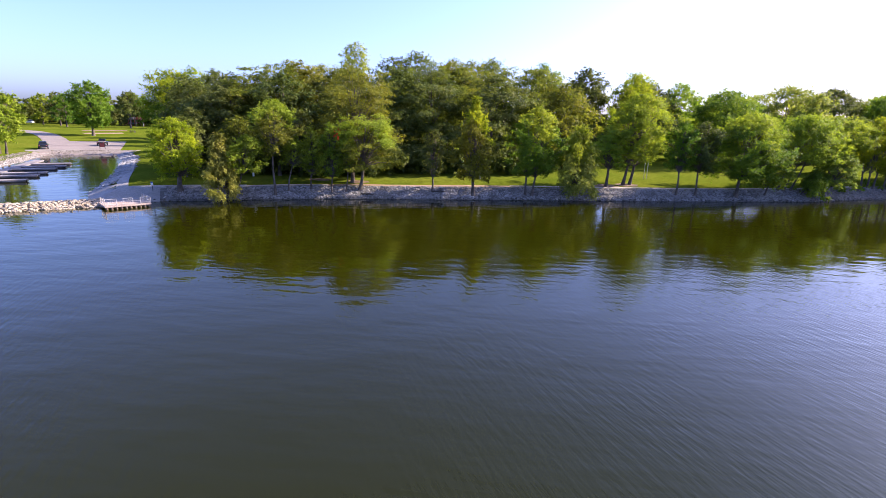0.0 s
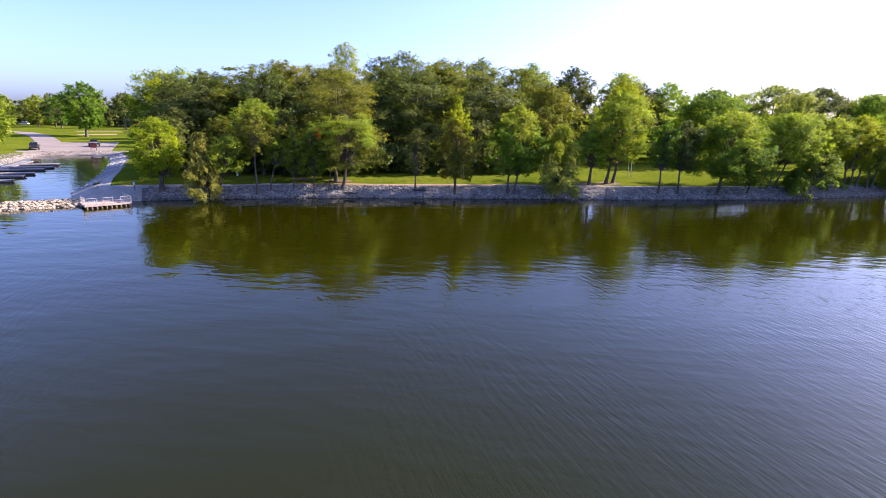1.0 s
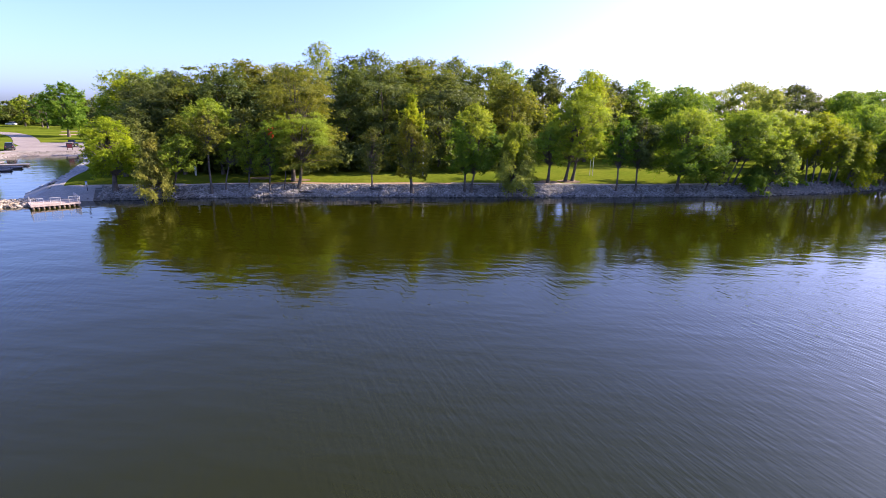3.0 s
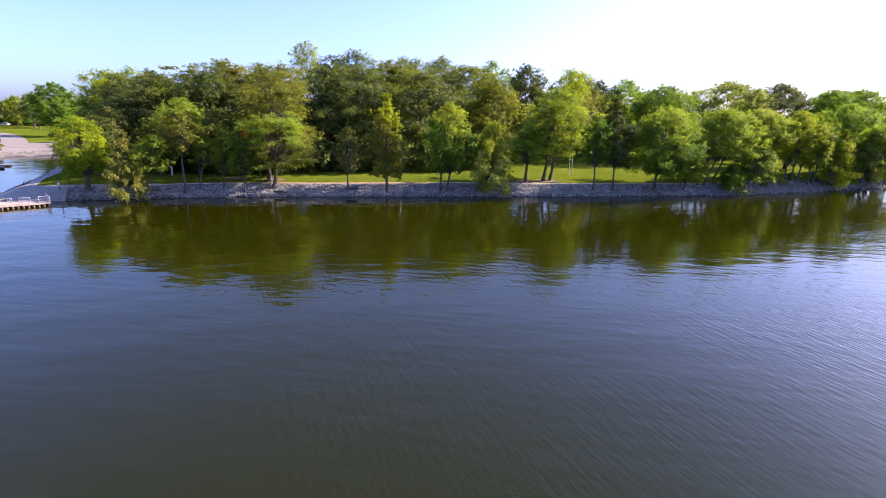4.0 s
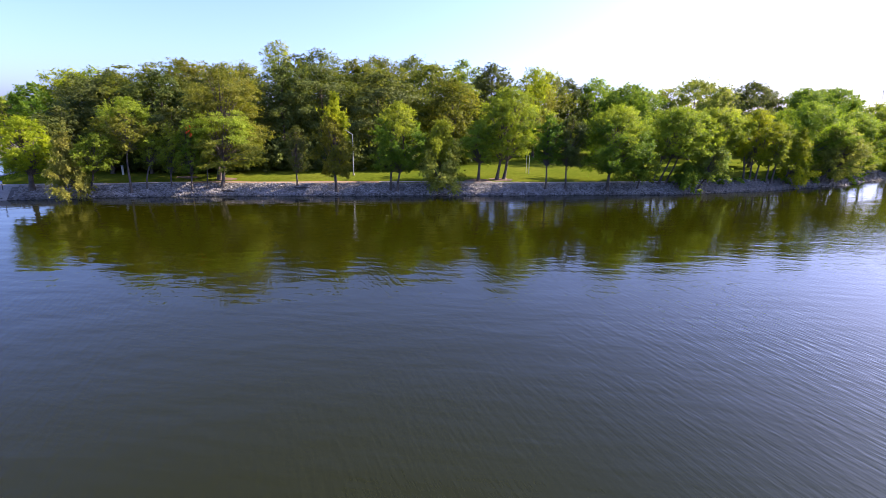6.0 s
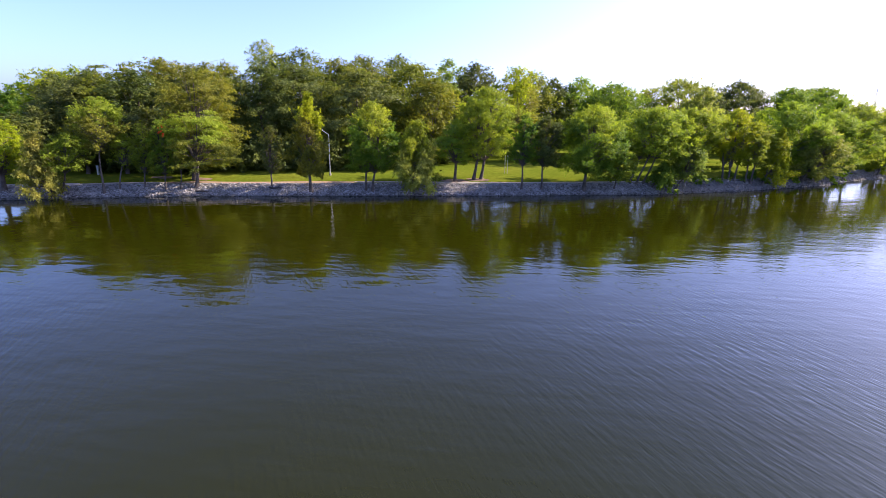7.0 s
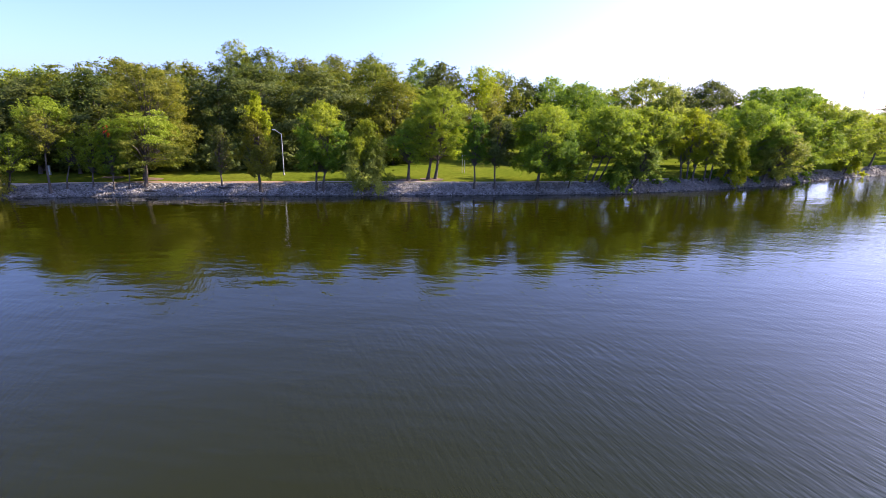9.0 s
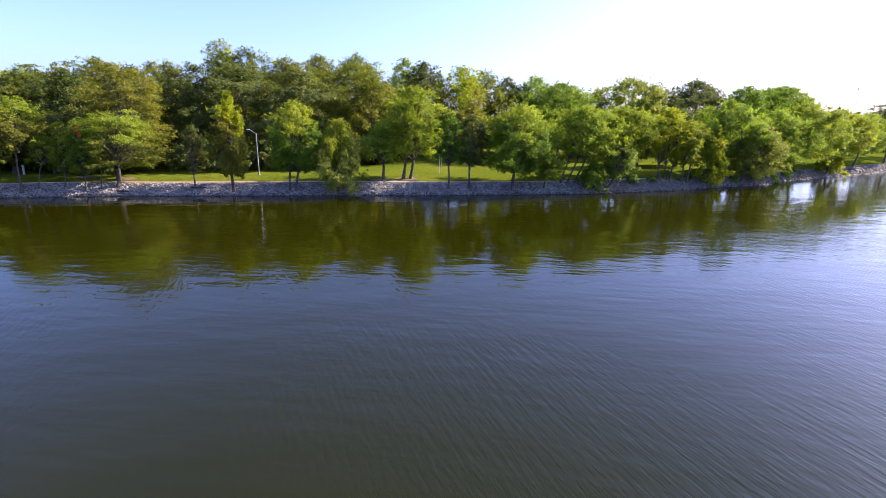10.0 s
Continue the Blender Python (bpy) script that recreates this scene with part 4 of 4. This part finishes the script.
# ---- vehicles ----
def loft(bm, sections):
    """A closed hull through cross-sections of equal point counts."""
    rows = [[bm.verts.new(p) for p in sec] for sec in sections]
    k = len(rows[0])
    for a, c in zip(rows[:-1], rows[1:]):
        for j in range(k):
            bm.faces.new((a[j], a[(j + 1) % k], c[(j + 1) % k], c[j]))
    bm.faces.new(rows[0][::-1])
    bm.faces.new(rows[-1])
    bmesh.ops.recalc_face_normals(bm, faces=bm.faces)
    return bm


def car(x, y, turn, paint, label, pickup=False):
    root = thing("car", x, y, height(x, y) + 0.08, label, "car", turn=turn)
    hood, tail = 0.98, (1.0 if pickup else 1.05)
    secs = []
    for px, lo, hi, w in ((-2.3, 0.5, 0.85, 0.78), (-2.15, 0.35, hood, 0.88), (-0.9, 0.3, 1.02, 0.92), (0.9, 0.3, 1.04, 0.92), (2.1, 0.35, tail, 0.9), (2.3, 0.5, 0.95, 0.82)):
        secs.append([(px, -w, lo), (px, w, lo), (px, w, hi - 0.1), (px, w - 0.1, hi), (px, -w + 0.1, hi), (px, -w, hi - 0.1)])
    body = part("body", loft(bmesh.new(), secs), paint, root)
    end = 0.7 if pickup else 2.0
    secs = [[(px, -w, 1.0), (px, w, 1.0), (px, w - 0.05, z - 0.06), (px, w - 0.16, z), (px, -w + 0.16, z), (px, -w + 0.05, z - 0.06)] for px, z, w in ((-1.1, 1.04, 0.86), (-0.5, 1.66, 0.76), (end - 0.4, 1.68, 0.76), (end, 1.06, 0.86))]
    part("cabin", loft(bmesh.new(), secs), GLASS, root, "dark tinted windows")
    part("roof", box(bmesh.new(), (end - 0.9) / 2, 0, 1.69, end - 0.1, 1.3, 0.05, bevel=0.02), paint, root)
    for px in (-1.45, 1.45):
        for sy in (-0.86, 0.86):
            wheel = part("wheel", rod(bmesh.new(), (px, sy - 0.11, 0.33), (px, sy + 0.11, 0.33), 0.34, sides=18), RUBBER, root)
            part("rim", rod(bmesh.new(), (px, sy - 0.12, 0.33), (px, sy + 0.12, 0.33), 0.2, sides=12), STEEL, wheel)
    for sy in (-0.6, 0.6):
        part("headlight", box(bmesh.new(), -2.28, sy, 0.75, 0.08, 0.32, 0.14, bevel=0.02), WHITE_PAINT, root, "clear headlight")
        part("tail_light", box(bmesh.new(), 2.28, sy * 1.1, 0.82, 0.06, 0.22, 0.2, bevel=0.02), RED_PAINT, root, "red tail light")
    return root


car(-94.2, 123.4, -54, DARK_PAINT, "dark parked estate car beside the boat ramp")
car(-89.6, 138.0, -68, DARK_PAINT, "dark pickup truck parked at the boat ramp", True)
car(-208.5, 266, 5, WHITE_PAINT, "white car parked on the far side of the park")


def kiosk(x, y):
    root = thing("notice_board", x, y, height(x, y), "dark red notice board with a small roof by the ramp", "notice board", turn=10)
    for sx in (-0.75, 0.75):
        part("post", box(bmesh.new(), sx, 0, 1.1, 0.14, 0.14, 2.4), DARK_WOOD, root)
    part("board", box(bmesh.new(), 0, 0, 1.35, 1.4, 0.1, 1.2, bevel=0.01), RED_PAINT, root)
    bm = bmesh.new()
    loft(bm, [[(px, -0.5, 2.25), (px, 0, 2.6), (px, 0.5, 2.25), (px, 0, 2.45)] for px in (-1.05, 1.05)])
    part("roof", bm, ROOF, root)
    return root


kiosk(-83.0, 127.6).scale = (0.78, 0.78, 0.78)


# ---- far park furniture ----
def picnic_table(x, y, turn):
    root = thing("picnic_table", x, y, height(x, y), "brown wooden picnic table on the lawn", "picnic table", turn=turn)
    for i in range(4):
        part("top_plank", box(bmesh.new(), 0, -0.3 + i * 0.2, 0.75, 1.8, 0.18, 0.05), DARK_WOOD, root)
    for sy in (-0.7, 0.7):
        part("bench", box(bmesh.new(), 0, sy, 0.45, 1.8, 0.28, 0.05), DARK_WOOD, root)
    for sx in (-0.7, 0.7):
        part("leg", rod(bmesh.new(), (sx, -0.75, -0.02), (sx, 0.2, 0.73), 0.05, sides=6), DARK_WOOD, root)
        part("leg", rod(bmesh.new(), (sx, 0.75, -0.02), (sx, -0.2, 0.73), 0.05, sides=6), DARK_WOOD, root)
        part("brace", box(bmesh.new(), sx, 0, 0.42, 0.06, 1.5, 0.08), DARK_WOOD, root)
    return root


picnic_table(-116, 197, 15)


def playground(x, y):
    root = thing("playground", x, y, height(x, y), "red and blue climbing frame with a slide", "playground")
    for px in (-3, 0, 3):
        for py in (-1.2, 1.2):
            part("post", rod(bmesh.new(), (px, py, -0.1), (px, py, 3.4), 0.12), RED_PAINT, root)
    part("platform", box(bmesh.new(), -1.5, 0, 1.5, 3.0, 2.4, 0.15), BLUE_PAINT, root)
    part("platform", box(bmesh.new(), 1.5, 0, 1.9, 3.0, 2.4, 0.15), RED_PAINT, root)
    for px in (-1.5, 1.5):
        bm = bmesh.new()
        loft(bm, [[(px + a * 1.7, -1.5, 3.2), (px + a * 1.7, 1.5, 3.2), (px + a * 0.1, 1.5, 4.4), (px + a * 0.1, -1.5, 4.4)] for a in (-1, 1)])
        part("roof", bm, RED_PAINT if px > 0 else ROOF, root)
    bm = bmesh.new()
    loft(bm, [[(-3.0 - t * 3.6, -0.45, 1.6 - 1.35 * t), (-3.0 - t * 3.6, 0.45, 1.6 - 1.35 * t), (-3.0 - t * 3.6, 0.45, 1.72 - 1.35 * t), (-3.0 - t * 3.6, -0.45, 1.72 - 1.35 * t)] for t in (0, 0.5, 1)])
    part("slide", bm, RED_PAINT, root, "red slide")
    part("ladder", box(bmesh.new(), 3.4, 0, 1.0, 0.1, 1.0, 2.2), STEEL, root)
    return root


playground(-152, 262)
ribbon("play_surface", DIRT, [(-126, 184.5), (-122, 188.5), (-117, 192.5)], 5.0, 0.05, 0.2, "reddish bare earth under the shade trees", "bare earth", 1.5)
ribbon("mulch_bed", SOIL, [(-140, 204.5), (-134, 208), (-127, 212)], 6.0, 0.05, 0.2, "dark red mulch bed under the shade trees", "mulch", 1.5)


# ---- the far mast ----
def mast(x, y, tall):
    root = thing("mast", x, y, height(x, y), "slender lattice radio mast far behind the trees", "mast")
    for i in range(3):
        w = 2.094 * i
        part("leg", rod(bmesh.new(), (1.1 * math.cos(w), 1.1 * math.sin(w), -0.2), (0.3 * math.cos(w), 0.3 * math.sin(w), tall), 0.12, 0.09, 6), WHITE_PAINT, root)
    for k in range(14):
        z, z2 = tall * k / 14, tall * (k + 1) / 14
        r, r2 = 1.1 - 0.8 * k / 14, 1.1 - 0.8 * (k + 1) / 14
        for i in range(3):
            a, c = 2.094 * i, 2.094 * (i + 1)
            part("brace", rod(bmesh.new(), (r * math.cos(a), r * math.sin(a), z), (r2 * math.cos(c), r2 * math.sin(c), z2), 0.03, sides=5), WHITE_PAINT, root)
    part("antenna", rod(bmesh.new(), (0, 0, tall - 0.5), (0, 0, tall + 2.5), 0.09, sides=6), WHITE_PAINT, root)
    return root


mast(224, 250, 22.0)


# ---- the far ridge ----
def far_ridge(x, y, long, turn, tall):
    ob_m = pose(x, y, 0, 0, 0, turn)
    verts, faces = [], []
    for i in range(41):
        u = i / 40
        h = tall * math.sin(math.pi * u) ** 0.7 * (1 + 0.07 * math.sin(u * 23) + 0.05 * math.sin(u * 51 + 1))
        verts += [tuple(ob_m @ Vector(((u - 0.5) * long, o, z))) for o, z in ((-60, 0), (-18, h * 0.75), (0, h), (60, 0))]
        if i:
            faces += [((i - 1) * 4 + j, i * 4 + j, i * 4 + j + 1, (i - 1) * 4 + j + 1) for j in range(3)]
    ob = mesh_object("far_ridge", verts, faces, HAZE, smooth=True)
    return tagged(ob, "wooded ridge on the far shore, tinted pale blue for haze", "ridge", kind="structure")


far_ridge(540, 640, 420, -38, 21)
